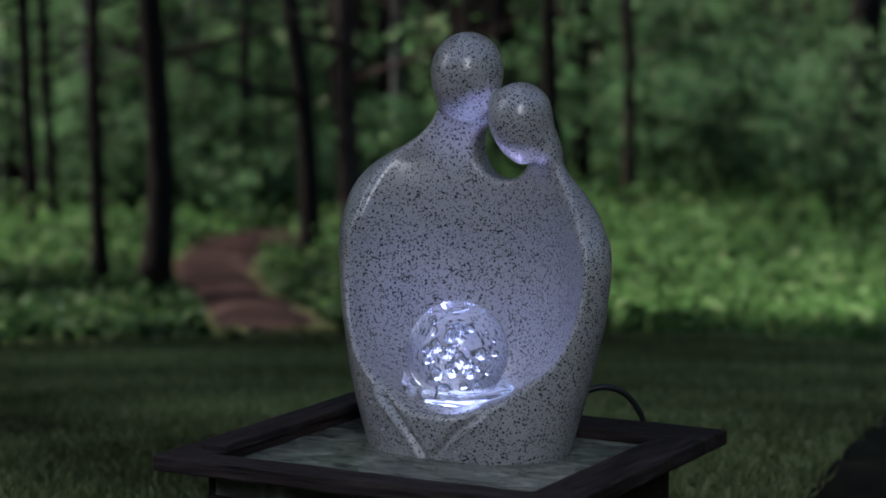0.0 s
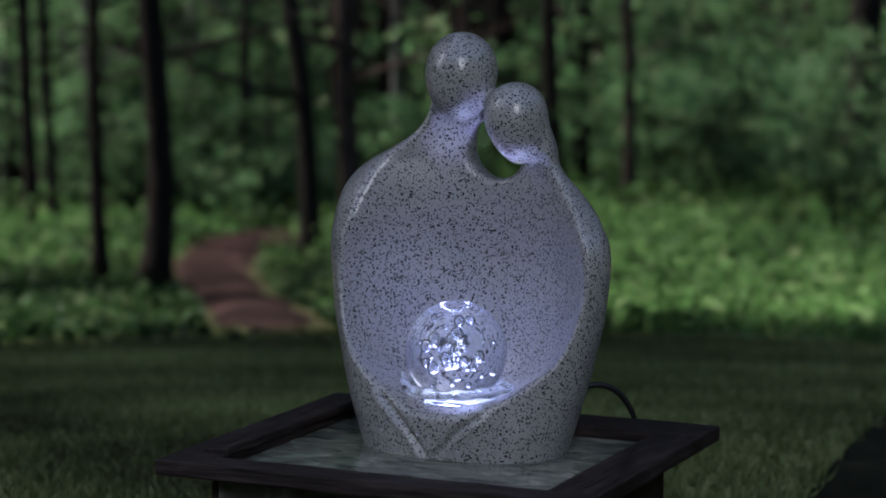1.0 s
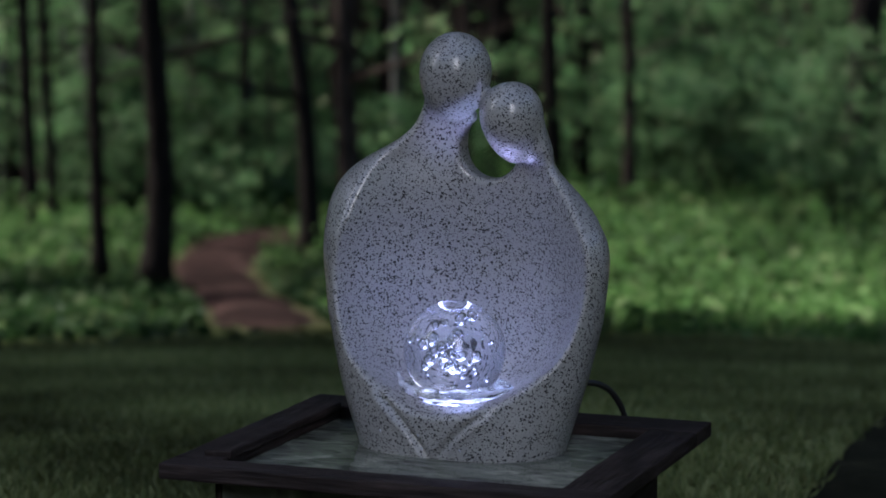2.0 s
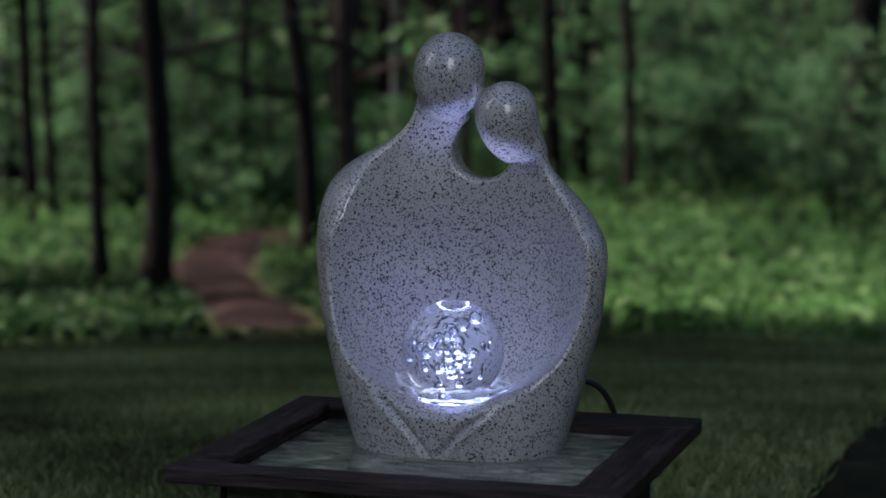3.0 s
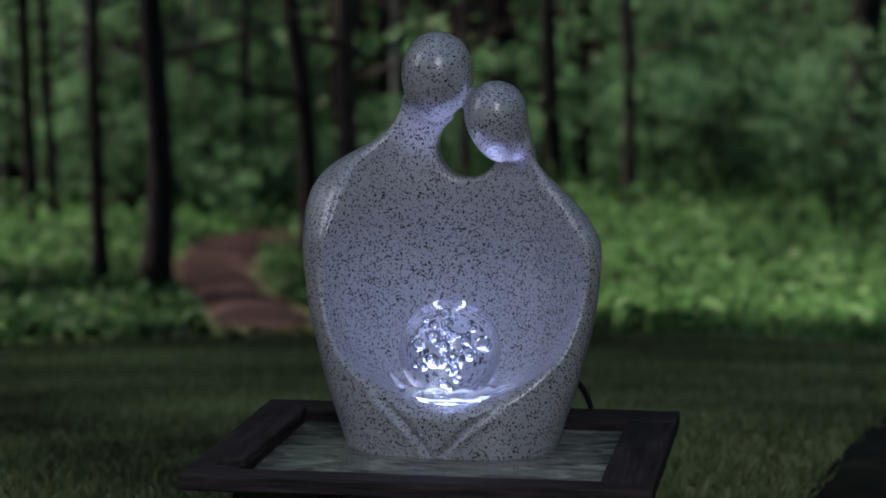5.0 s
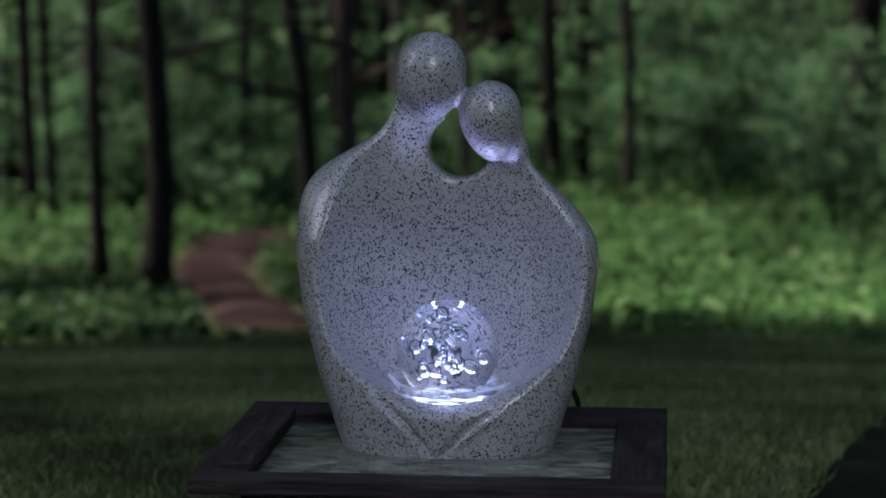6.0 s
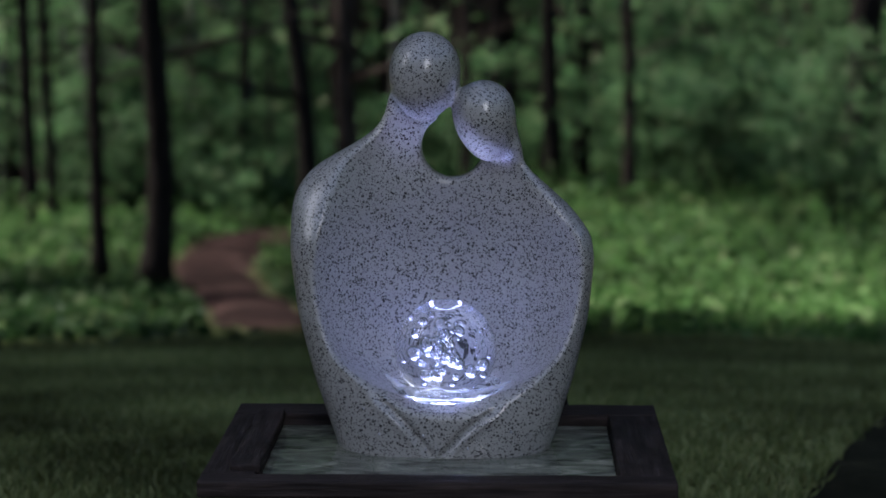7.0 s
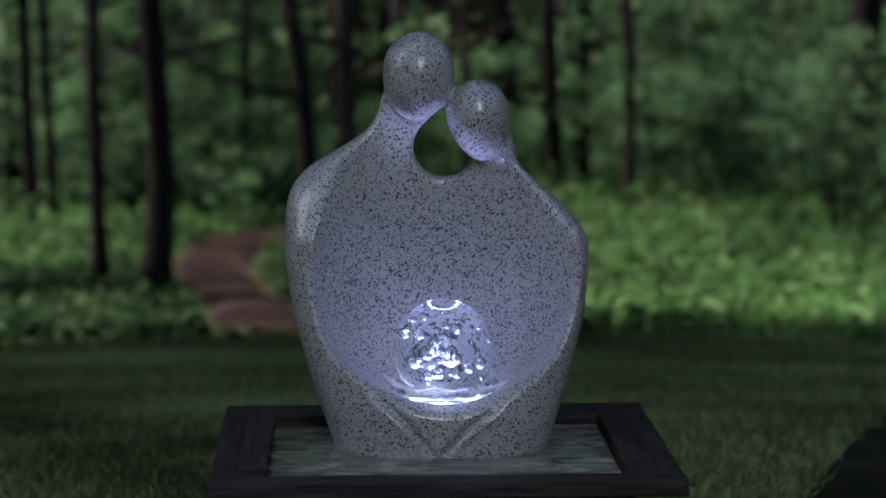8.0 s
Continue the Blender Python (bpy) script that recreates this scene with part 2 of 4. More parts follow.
def build_ground():
    bm = bmesh.new()
    dist = np.concatenate([np.linspace(0.02, 10, 60), np.linspace(10.4, 60, 90), [70, 85, 100, 120, 300, 900, 3000]])
    sides = 120
    rows = []
    for d in dist:
        row = []
        for j in range(sides):
            a = 2 * math.pi * j / sides
            x, y = EYE.x + d * math.sin(a), EYE.y + d * math.cos(a)
            z = float(ground_z(x, y))
            if d > 6:
                z += 0.03 * noise.noise(Vector((x * 0.7, y * 0.7, 0)))
            row.append(bm.verts.new((x, y, z)))
        rows.append(row)
    for r0, r1 in zip(rows, rows[1:]):
        for j in range(sides):
            bm.faces.new((r0[j], r0[(j + 1) % sides], r1[(j + 1) % sides], r1[j]))
    bm.faces.new(rows[0][::-1])
    bmesh.ops.recalc_face_normals(bm, faces=bm.faces)
    g = part("ground", bm, EARTH, smooth=True)
    return tagged(g, "dark forest ground sloping down into the wood", "ground", kind="structure")


build_ground()


def strip(name, mids, mat, rise, label, category):
    """A winding band on the ground: rows of x, y, half width."""
    bm, prev = bmesh.new(), None
    fine = []
    for (x0, y0, w0), (x1, y1, w1) in zip(mids, mids[1:]):
        for s in np.linspace(0, 1, 14, endpoint=False):
            fine.append((x0 + (x1 - x0) * s, y0 + (y1 - y0) * s, w0 + (w1 - w0) * s))
    fine.append(mids[-1])
    for x, y, w in fine:
        row = []
        for q in np.linspace(-1, 1, 9):
            wob = 1 + 0.22 * noise.noise(Vector((x + q, y * 1.3, 4)))
            xx = x + q * w * wob
            row.append(bm.verts.new((xx, y, float(ground_z(xx, y)) + rise * min(1.0, 0.1 + (y - mids[0][1]) / 2.5) - 0.05 * q ** 4 + 0.012 * noise.noise(Vector((xx * 4, y * 4, 1))))))
        if prev:
            for a in range(8):
                bm.faces.new((prev[a], prev[a + 1], row[a + 1], row[a]))
        prev = row
    bmesh.ops.recalc_face_normals(bm, faces=bm.faces)
    return tagged(part(name, bm, mat, smooth=True), label, category, kind="structure")


PATH_MIDS = [(-0.47, 5.84, 0.13), (-0.57, 6.77, 0.17), (-0.79, 9.44, 0.22), (-1.11, 13.12, 0.25), (-1.58, 17.97, 0.35), (-2.08, 22.7, 0.37), (-2.31, 24.16, 0.4), (-2.49, 25.79, 0.44), (-2.47, 27.63, 0.43), (-2.36, 29.16, 0.62), (-2.2, 30.87, 0.72), (-2.0, 32.4, 0.5)]
strip("path", PATH_MIDS, PATH, 0.05, "winding reddish-brown dirt path through the undergrowth", "path")


def on_path(x, y):
    a = np.array(PATH_MIDS)
    return np.abs(x - np.interp(y, a[:, 1], a[:, 0])) < 1.1 * np.interp(y, a[:, 1], a[:, 2], left=0, right=0) + 0.05


def in_dark_patch(x, y):
    """True inside the dark patch, beyond a diagonal edge of the lawn."""
    wob = 0.03 * np.sin(y * 9.0) + 0.02 * np.sin(y * 23.0 + 1.0) + 0.035 * np.sin(x * 61.0 + y * 47.0)
    beyond = (x - 0.453) * 1.263 - (y - 0.772) * 0.323 > 0.15 * wob
    return beyond & (x < 1.02 + (y + 0.22) * 0.256) & (y > -0.22) & (y < 2.63)


# Darker ground to the right of the lawn, kept free of grass.
def build_dark_patch():
    bm = bmesh.new()
    pts = [(0.20, -0.22), (0.453, 0.772), (0.776, 2.035), (0.93, 2.63), (1.75, 2.63), (1.02, -0.22)]
    top = [bm.verts.new((x, y, float(ground_z(x, y)) + 0.006)) for x, y in pts]
    bm.faces.new(top)
    bmesh.ops.triangulate(bm, faces=bm.faces)
    bmesh.ops.subdivide_edges(bm, edges=bm.edges, cuts=6, use_grid_fill=True)
    for v in bm.verts:
        v.co.z = float(ground_z(v.co.x, v.co.y)) + 0.006 + 0.004 * noise.noise(v.co * 9)
    bmesh.ops.recalc_face_normals(bm, faces=bm.faces)
    return tagged(part("dark_patch", bm, DARK_GROUND), "dark patch of ground without grass along a diagonal edge of the lawn", "soil", kind="structure")


build_dark_patch()


# ---- lawn and undergrowth ----
def build_lawn():
    rng = np.random.default_rng(11)
    k = 150000
    d = rng.uniform(2.2 ** 0.6, 9.0 ** 0.6, k) ** (1 / 0.6)
    ang = rng.uniform(-0.24, 0.26, k)
    x, y = EYE.x + d * np.sin(ang), EYE.y + d * np.cos(ang)
    rr, aa = 2.4 * np.sqrt(rng.uniform(0, 1, 60000)), rng.uniform(0, 2 * np.pi, 60000)
    x, y = np.concatenate([x, rr * np.cos(aa)]), np.concatenate([y, rr * np.sin(aa)])
    d = np.concatenate([d, np.full(60000, 2.4)])
    ok = ~in_dark_patch(x, y) & ((np.abs(x) > 0.24) | (np.abs(y) > 0.22)) & (np.hypot(x - EYE.x, y - EYE.y) > 0.5)
    x, y, d = x[ok], y[ok], d[ok]
    k = len(x)
    z = ground_z(x, y)
    h = rng.uniform(0.006, 0.016, k) * (0.7 + 0.12 * d)
    w = h * 0.2
    t = rng.uniform(0, 2 * np.pi, k)
    lean = rng.normal(0, 0.55, (k, 2)) * h[:, None]
    c = np.stack([np.cos(t) * w, np.sin(t) * w, np.zeros(k)], 1)
    p0 = np.stack([x, y, z - 0.003], 1)
    p1 = np.stack([x + lean[:, 0], y + lean[:, 1], z + h], 1)
    v = np.stack([p0 - c, p0 + c, p1 + c * 0.35, p1 - c * 0.35], 1).reshape(-1, 3)
    g = mesh_from("lawn_grass", v, np.arange(4 * k).reshape(k, 4), TURF)
    return tagged(g, "short dark olive lawn grass behind the fountain", "grass", kind="stuff")


build_lawn()


def build_undergrowth(name, seed, side, mat, tall_by, clumps, label, start=6.0):
    rng = np.random.default_rng(seed)
    pts = []
    for _ in range(clumps):
        d = rng.uniform(start, 58) if rng.random() < 0.75 else rng.uniform(start, max(20.0, start + 10))
        a = rng.uniform(-0.23, 0.02) if side < 0 else rng.uniform(0.0, 0.24)
        x, y = EYE.x + d * math.sin(a), EYE.y + d * math.cos(a)
        ragged = (7.7 if side < 0 else 8.4) + 1.3 * noise.noise(Vector((x * 1.6, 0, 2))) + rng.uniform(-0.5, 0.5)
        if on_path(x, y) or d < ragged:
            continue
        tall = (0.06 + 0.017 * min(max(d - 8, -2), 24)) * (0.8 + 0.7 * noise.noise(Vector((x * 0.5, y * 0.25, 9)))) * tall_by
        if on_path(x + 0.4, y) or on_path(x - 0.4, y) or on_path(x - 0.1, y + 1.5) or on_path(x - 0.2, y + 3):
            tall *= 0.25
        if -0.10 < a < -0.035 and d < 20:
            if d < 10.5:
                continue
            tall *= 0.3
        k = int(rng.integers(14, 30))
        r = 0.06 + 0.009 * d
        q = rng.normal(size=(k, 3)) * np.array([r, r * 1.3, tall * 0.35])
        q[:, 2] = np.abs(q[:, 2]) + 0.02
        pts.append(q + np.array([x, y, float(ground_z(x, y))]))
    c = np.concatenate(pts)
    c = c[~on_path(c[:, 0], c[:, 1])]
    d = np.hypot(c[:, 0] - EYE.x, c[:, 1] - EYE.y)
    v, f = leaf_cloud(rng, c, 0.016 + 0.0017 * d, flat=0.45)
    return tagged(mesh_from(name, v, f, mat), label, "undergrowth", kind="stuff")


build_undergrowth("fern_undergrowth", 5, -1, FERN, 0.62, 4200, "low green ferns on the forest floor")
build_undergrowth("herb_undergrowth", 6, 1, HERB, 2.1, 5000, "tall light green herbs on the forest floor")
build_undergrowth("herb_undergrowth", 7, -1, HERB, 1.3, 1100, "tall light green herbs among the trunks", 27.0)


# ---- trees ----
def build_tree(x, y, width, lean, tall, mat, label, seed, leaves=900, twigs=5, bow=0.0):
    rng = np.random.default_rng(seed)
    z = float(ground_z(x, y))
    tree = new("tree")
    tree.location = (x, y, z - 0.05)
    pts, rad, limbs = [], [], []
    for i, s in enumerate(np.linspace(0, 1, 29)):
        h = s * tall
        wob = 0.05 * width * tall * 0.4
        pts.append((lean * h + bow * math.sin(min(h, 5.6) / 2.8 * math.pi) + wob * noise.noise(Vector((s * 5, seed, 0))), wob * noise.noise(Vector((s * 5, seed, 7))), h))
        rad.append(width / 2 * (1 - 0.72 * s) * (1 + 0.6 * math.exp(-h * 3.0)) + 0.004)
    part("trunk", tube(pts, rad, 14), mat, tree, smooth=True)
    centres = []
    for k in range(twigs + 6):
        s = rng.uniform(0.45, 0.95) if k >= twigs else rng.uniform(0.16, 0.45)
        i = int(s * 28)
        q0 = Vector(pts[i])
        a = rng.uniform(0, 2 * math.pi)
        length = tall * (0.2 * (1.1 - s)) + 0.5
        q1 = q0 + Vector((math.cos(a), math.sin(a), 0.25)) * length * 0.5
        q2 = q0 + Vector((math.cos(a + 0.3), math.sin(a + 0.3), 0.35)) * length
        part("limb", tube([q0, q1, q2], [rad[i] * 0.35, rad[i] * 0.2, 0.006], 7), mat, tree, smooth=True)
        if k >= twigs:
            limbs.append((q1, q2))
    for _ in range(leaves // 12):
        q1, q2 = limbs[rng.integers(len(limbs))]
        mid = np.array(q1.lerp(q2, rng.uniform(0.2, 1.15)))
        centres.append(mid + rng.normal(size=(12, 3)) * np.array([0.32, 0.32, 0.2]) * rng.uniform(0.6, 1.3))
    v, f = leaf_cloud(rng, np.concatenate(centres), 0.11, flat=0.3)
    mesh_from("crown", v, f, CROWN, tree)
    return tagged(tree, label, "tree", group="forest trees")


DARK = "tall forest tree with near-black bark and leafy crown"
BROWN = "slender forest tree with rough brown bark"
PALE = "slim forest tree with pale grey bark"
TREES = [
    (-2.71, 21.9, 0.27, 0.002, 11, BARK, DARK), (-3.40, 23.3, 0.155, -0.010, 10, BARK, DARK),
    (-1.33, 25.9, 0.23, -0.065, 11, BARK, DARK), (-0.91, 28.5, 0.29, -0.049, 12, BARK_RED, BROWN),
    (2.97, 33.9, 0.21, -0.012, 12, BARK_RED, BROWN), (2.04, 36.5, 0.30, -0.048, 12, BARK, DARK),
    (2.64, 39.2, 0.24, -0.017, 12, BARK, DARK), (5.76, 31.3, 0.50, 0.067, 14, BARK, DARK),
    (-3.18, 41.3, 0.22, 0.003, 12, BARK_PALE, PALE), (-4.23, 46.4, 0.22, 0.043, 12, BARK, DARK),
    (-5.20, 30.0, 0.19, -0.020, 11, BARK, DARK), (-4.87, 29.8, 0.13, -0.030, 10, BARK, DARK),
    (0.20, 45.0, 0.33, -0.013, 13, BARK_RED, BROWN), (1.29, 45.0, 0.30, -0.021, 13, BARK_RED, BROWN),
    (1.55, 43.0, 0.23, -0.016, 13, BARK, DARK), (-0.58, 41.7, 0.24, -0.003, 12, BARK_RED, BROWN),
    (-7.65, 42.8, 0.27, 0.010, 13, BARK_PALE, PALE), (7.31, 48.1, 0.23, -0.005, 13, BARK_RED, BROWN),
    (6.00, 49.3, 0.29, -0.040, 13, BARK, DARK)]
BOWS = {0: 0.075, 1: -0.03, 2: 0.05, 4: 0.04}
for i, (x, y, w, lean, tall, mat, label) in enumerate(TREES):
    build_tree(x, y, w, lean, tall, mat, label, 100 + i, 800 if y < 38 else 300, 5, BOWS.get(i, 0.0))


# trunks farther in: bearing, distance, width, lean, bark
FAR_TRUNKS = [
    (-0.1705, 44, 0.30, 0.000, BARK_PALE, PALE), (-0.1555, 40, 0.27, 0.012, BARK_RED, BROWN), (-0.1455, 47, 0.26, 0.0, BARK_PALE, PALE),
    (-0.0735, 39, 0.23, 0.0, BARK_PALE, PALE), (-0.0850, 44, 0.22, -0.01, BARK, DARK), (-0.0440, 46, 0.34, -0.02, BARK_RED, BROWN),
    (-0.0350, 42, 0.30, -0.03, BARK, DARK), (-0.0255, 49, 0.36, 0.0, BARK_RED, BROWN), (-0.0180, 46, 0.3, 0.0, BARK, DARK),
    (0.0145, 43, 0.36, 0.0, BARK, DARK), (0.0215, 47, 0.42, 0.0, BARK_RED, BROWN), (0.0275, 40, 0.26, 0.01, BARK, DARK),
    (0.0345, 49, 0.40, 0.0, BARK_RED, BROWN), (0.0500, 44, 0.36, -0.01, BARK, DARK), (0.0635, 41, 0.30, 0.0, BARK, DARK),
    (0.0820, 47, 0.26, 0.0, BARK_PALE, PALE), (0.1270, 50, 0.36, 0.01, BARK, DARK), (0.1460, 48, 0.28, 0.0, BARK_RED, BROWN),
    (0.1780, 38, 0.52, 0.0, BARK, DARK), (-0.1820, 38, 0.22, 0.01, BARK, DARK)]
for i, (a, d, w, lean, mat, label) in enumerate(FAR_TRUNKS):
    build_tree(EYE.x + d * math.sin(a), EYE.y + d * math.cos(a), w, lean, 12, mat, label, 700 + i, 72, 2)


rng_t = np.random.default_rng(41)
for i in range(16):
    d, a = rng_t.uniform(34, 47), -0.205 + 0.235 * (i + rng_t.uniform(0, 0.9)) / 16
    mat, label = ((BARK_RED, BROWN), (BARK_PALE, PALE), (BARK, DARK))[i % 3]
    build_tree(EYE.x + d * math.sin(a), EYE.y + d * math.cos(a), rng_t.uniform(0.09, 0.2), rng_t.normal(0, 0.02), rng_t.uniform(9, 12), mat, label, 600 + i, 240, 3)


def build_unseen_shade_tree(x, y, crown, spread, seed, k):
    """An unseen broad tree, added so that its crown blocks sun and sky; crown: its middle, from the foot."""
    rng = np.random.default_rng(seed)
    tree = new("tree")
    tree.location = (x, y, float(ground_z(x, y)) - 0.05)
    cx, cy, cz = crown
    part("trunk", tube([(0, 0, 0), (0.02 * cx, 0.02 * cy, 1.5), (0.3 * cx, 0.22 * cy, 0.68 * cz), (0.8 * cx, 0.6 * cy, cz)], [0.26, 0.19, 0.14, 0.05], 14), BARK, tree, smooth=True)
    for i in range(10):
        a = 2 * math.pi * i / 10
        q = Vector((0.3 * cx, 0.2 * cy, 0.66 * cz))
        e = Vector((cx + 0.8 * spread[0] * math.cos(a), cy + 0.8 * spread[1] * math.sin(a), cz))
        part("limb", tube([q, q.lerp(e, 0.5) + Vector((0, 0, 0.3)), e], [0.08, 0.05, 0.012], 8), BARK, tree, smooth=True)
    r = rng.normal(size=(k, 3))
    r /= np.linalg.norm(r, axis=1)[:, None]
    r *= rng.uniform(0, 1, (k, 1)) ** 0.4
    v, f = leaf_cloud(rng, np.array(crown) + r * np.array(spread), 0.12, flat=0.5)
    mesh_from("crown", v, f, CROWN, tree)
    return tagged(tree, "unseen broad tree added to shade the ground and block the sky", "tree", group="forest trees")


# Out of view, added to shade lawn and left undergrowth and hide bright sky.
build_unseen_shade_tree(-4.2, -0.6, (0.9, 3.7, 5.0), (2.8, 4.35, 0.7), 8, 16000)
build_unseen_shade_tree(-8.6, 17.0, (1.3, 0.0, 6.5), (2.6, 4.8, 0.7), 9, 5200)
build_unseen_shade_tree(5.2, 5.0, (-2.6, 0.2, 6.4), (3.4, 5.2, 0.8), 10, 20000)


def build_far_woods():
    """Trunks and leaves past those that can be told apart."""
    rng = np.random.default_rng(77)
    protos = [build_tree(0, 60 + 3 * i, 0.16 + 0.05 * i, 0.02 * (i - 1), 11 + i, BARK_RED, "thin distant tree with dim brown trunk", 200 + i, 350, 3) for i in range(4)]
    for i in range(100):
        d = rng.uniform(45, 72)
        a = rng.uniform(-0.24, 0.25)
        x, y = EYE.x + d * math.sin(a), EYE.y + d * math.cos(a)
        copy_thing(protos[i % 4], pose(x, y, float(ground_z(x, y)) - 0.05, 0, 0, rng.uniform(0, 360)))
    pts = []
    for _ in range(1900):
        d = rng.uniform(40, 70)
        a = rng.uniform(-0.24, 0.25)
        x, y = EYE.x + d * math.sin(a), EYE.y + d * math.cos(a)
        h = rng.uniform(0.2, 6.5)
        if noise.noise(Vector((x * 0.5, y * 0.2, h * 0.6))) < 0.08:
            continue
        q = rng.normal(size=(40, 3)) * np.array([0.6, 0.6, 0.22]) * rng.uniform(0.5, 1.2)
        pts.append(q + np.array([x, y, float(ground_z(x, y)) + h]))
    v, f = leaf_cloud(rng, np.concatenate(pts), 0.12, flat=0.4)
    tagged(mesh_from("far_foliage", v, f, SHRUB), "dense green foliage of the distant wood", "woods", kind="stuff")


build_far_woods()


def build_shrub(x, y, wide, tall, seed, k, mat, label):
    rng = np.random.default_rng(seed)
    shrub = new("shrub")
    shrub.location = (x, y, float(ground_z(x, y)) - 0.03)
    tips = []
    for _ in range(9):
        a, r = rng.uniform(0, 2 * math.pi), wide * rng.uniform(0.15, 0.9)
        top = Vector((math.cos(a) * r, math.sin(a) * r, tall * rng.uniform(0.45, 1.0)))
        midp = top * 0.5 + Vector((0, 0, tall * 0.1))
        part("stem", tube([(0, 0, 0), midp, top], [0.022, 0.014, 0.004], 6), BARK, shrub, smooth=True)
        tips += [midp, top, midp.lerp(top, 0.5)]
    pts = []
    for _ in range(k // 30):
        t = np.array(tips[rng.integers(len(tips))])
        t = t + rng.normal(size=3) * np.array([0.28, 0.28, 0.2]) * wide
        t[2] = max(t[2], 0.08)
        pts.append(t + rng.normal(size=(30, 3)) * np.array([0.2, 0.2, 0.07]) * rng.uniform(0.5, 1.4))
    c = np.concatenate(pts)
    c[:, 2] = np.maximum(c[:, 2], 0.04)
    v, f = leaf_cloud(rng, c, 0.06, flat=0.45, droop=0.2)
    mesh_from("foliage", v, f, mat, shrub)
    return tagged(shrub, label, "shrub", group="forest shrubs")


rng_s = np.random.default_rng(3)
for i in range(34):
    d = rng_s.uniform(36, 52)
    a = rng_s.uniform(0.07, 0.2) if i < 15 else rng_s.uniform(-0.21, 0.2)
    build_shrub(EYE.x + d * math.sin(a), EYE.y + d * math.cos(a), rng_s.uniform(0.8, 1.5), rng_s.uniform(2.4, 4.6) if i < 15 else rng_s.uniform(1.4, 3.2), 300 + i, 1800, *((BOUGH, "tall light green leafy shrub under the trees") if i < 15 else (SHRUB, "dark green leafy shrub under the trees")))


for i, (x, y, wide, tall) in enumerate([(5.1, 27.8, 1.1, 2.7), (5.9, 29.0, 1.0, 2.4), (4.3, 33.5, 1.2, 2.6), (6.2, 36.5, 1.3, 3.2)]):
    build_shrub(x, y, wide, tall, 400 + i, 1800, BOUGH, "tall light green leafy shrub under the trees")


for i, (a, d, tall) in enumerate([(-0.103, 39, 1.9), (-0.094, 36, 1.3), (-0.084, 40, 2.3), (-0.075, 36.5, 1.2), (-0.066, 39, 2.0), (-0.057, 37, 1.5), (-0.128, 36, 1.7), (-0.142, 38, 2.2)]):
    build_shrub(EYE.x + d * math.sin(a), EYE.y + d * math.cos(a), 0.9, tall, 430 + i, 1500, BOUGH, "light green leafy shrub behind the bend of the path")


for i in range(12):
    d = rng_s.uniform(37, 52)
    a = -0.215 + 0.175 * (i + rng_s.uniform(0, 1)) / 12
    build_shrub(EYE.x + d * math.sin(a), EYE.y + d * math.cos(a), rng_s.uniform(0.8, 1.4), rng_s.uniform(1.8, 4.2), 450 + i, 1700, BOUGH, "tall light green leafy shrub under the trees")


def build_sapling(a, d, tall, reach, seed):
    """A thin young tree whose level boughs carry flat sprays of light leaves."""
    rng = np.random.default_rng(seed)
    x, y = EYE.x + d * math.sin(a), EYE.y + d * math.cos(a)
    tree = new("sapling")
    tree.location = (x, y, float(ground_z(x, y)) - 0.03)
    part("trunk", tube([(0, 0, 0), (0.04, 0, tall * 0.5), (0.0, 0.05, tall)], [0.045, 0.03, 0.008], 8), BARK_RED, tree, smooth=True)
    pts = []
    for i in range(11):
        h = tall * (0.22 + 0.075 * i + rng.uniform(-0.02, 0.02))
        turn, length = rng.uniform(0, 2 * math.pi), reach * rng.uniform(0.55, 1.1) * (1.1 - 0.06 * i)
        tip = Vector((math.cos(turn) * length, math.sin(turn) * length * 0.6, h + rng.uniform(-0.6, 0.35)))
        part("limb", tube([(0, 0, h - 0.1), tip * 0.5 + Vector((0, 0, h * 0.5 + 0.02)), tip], [0.014, 0.009, 0.003], 6), BARK, tree, smooth=True)
        for _ in range(7):
            s = rng.uniform(0.25, 1.05)
            q = np.array([tip.x * s, tip.y * s, h + (tip.z - h) * s])
            pts.append(q + rng.normal(size=(16, 3)) * np.array([0.17, 0.15, 0.07]) * rng.uniform(0.5, 1.3))
    v, f = leaf_cloud(rng, np.concatenate(pts), 0.055, flat=0.7, droop=0.1)
    mesh_from("foliage", v, f, SPRAY, tree)
    return tagged(tree, "young tree with level boughs of light green leaves", "sapling", group="young trees")


for i, (a, d, tall, reach) in enumerate([
        (0.080, 44, 5.2, 1.3), (0.094, 40, 4.8, 1.4), (0.111, 43, 5.0, 1.3), (0.133, 38, 4.4, 1.1), (0.156, 43, 5.0, 1.3), (0.170, 36, 4.2, 1.0),
        (0.092, 38, 3.4, 1.2), (0.128, 38, 3.2, 1.2), (0.165, 40, 3.6, 1.3), (-0.098, 38, 4.2, 1.2), (-0.085, 42, 4.6, 1.2), (-0.065, 37, 4.4, 1.1), (-0.131, 37, 4.2, 1.1),
        (-0.150, 41, 4.4, 1.2), (-0.170, 34, 3.8, 1.0), (-0.112, 46, 5.0, 1.4), (-0.050, 44, 4.8, 1.2), (0.045, 45, 4.4, 1.1), (0.004, 47, 4.6, 1.1), (-0.03, 48, 5.0, 1.2)]):
    build_sapling(a, d, tall, reach, 800 + i)
# Beyond both sides of the view, added to keep sky sheen off the statue.
screen_shrub = build_shrub(6.2, -1.0, 2.0, 4.6, 500, 6500, SHRUB, "unseen dense shrub added to block sky mirrored in the glaze")
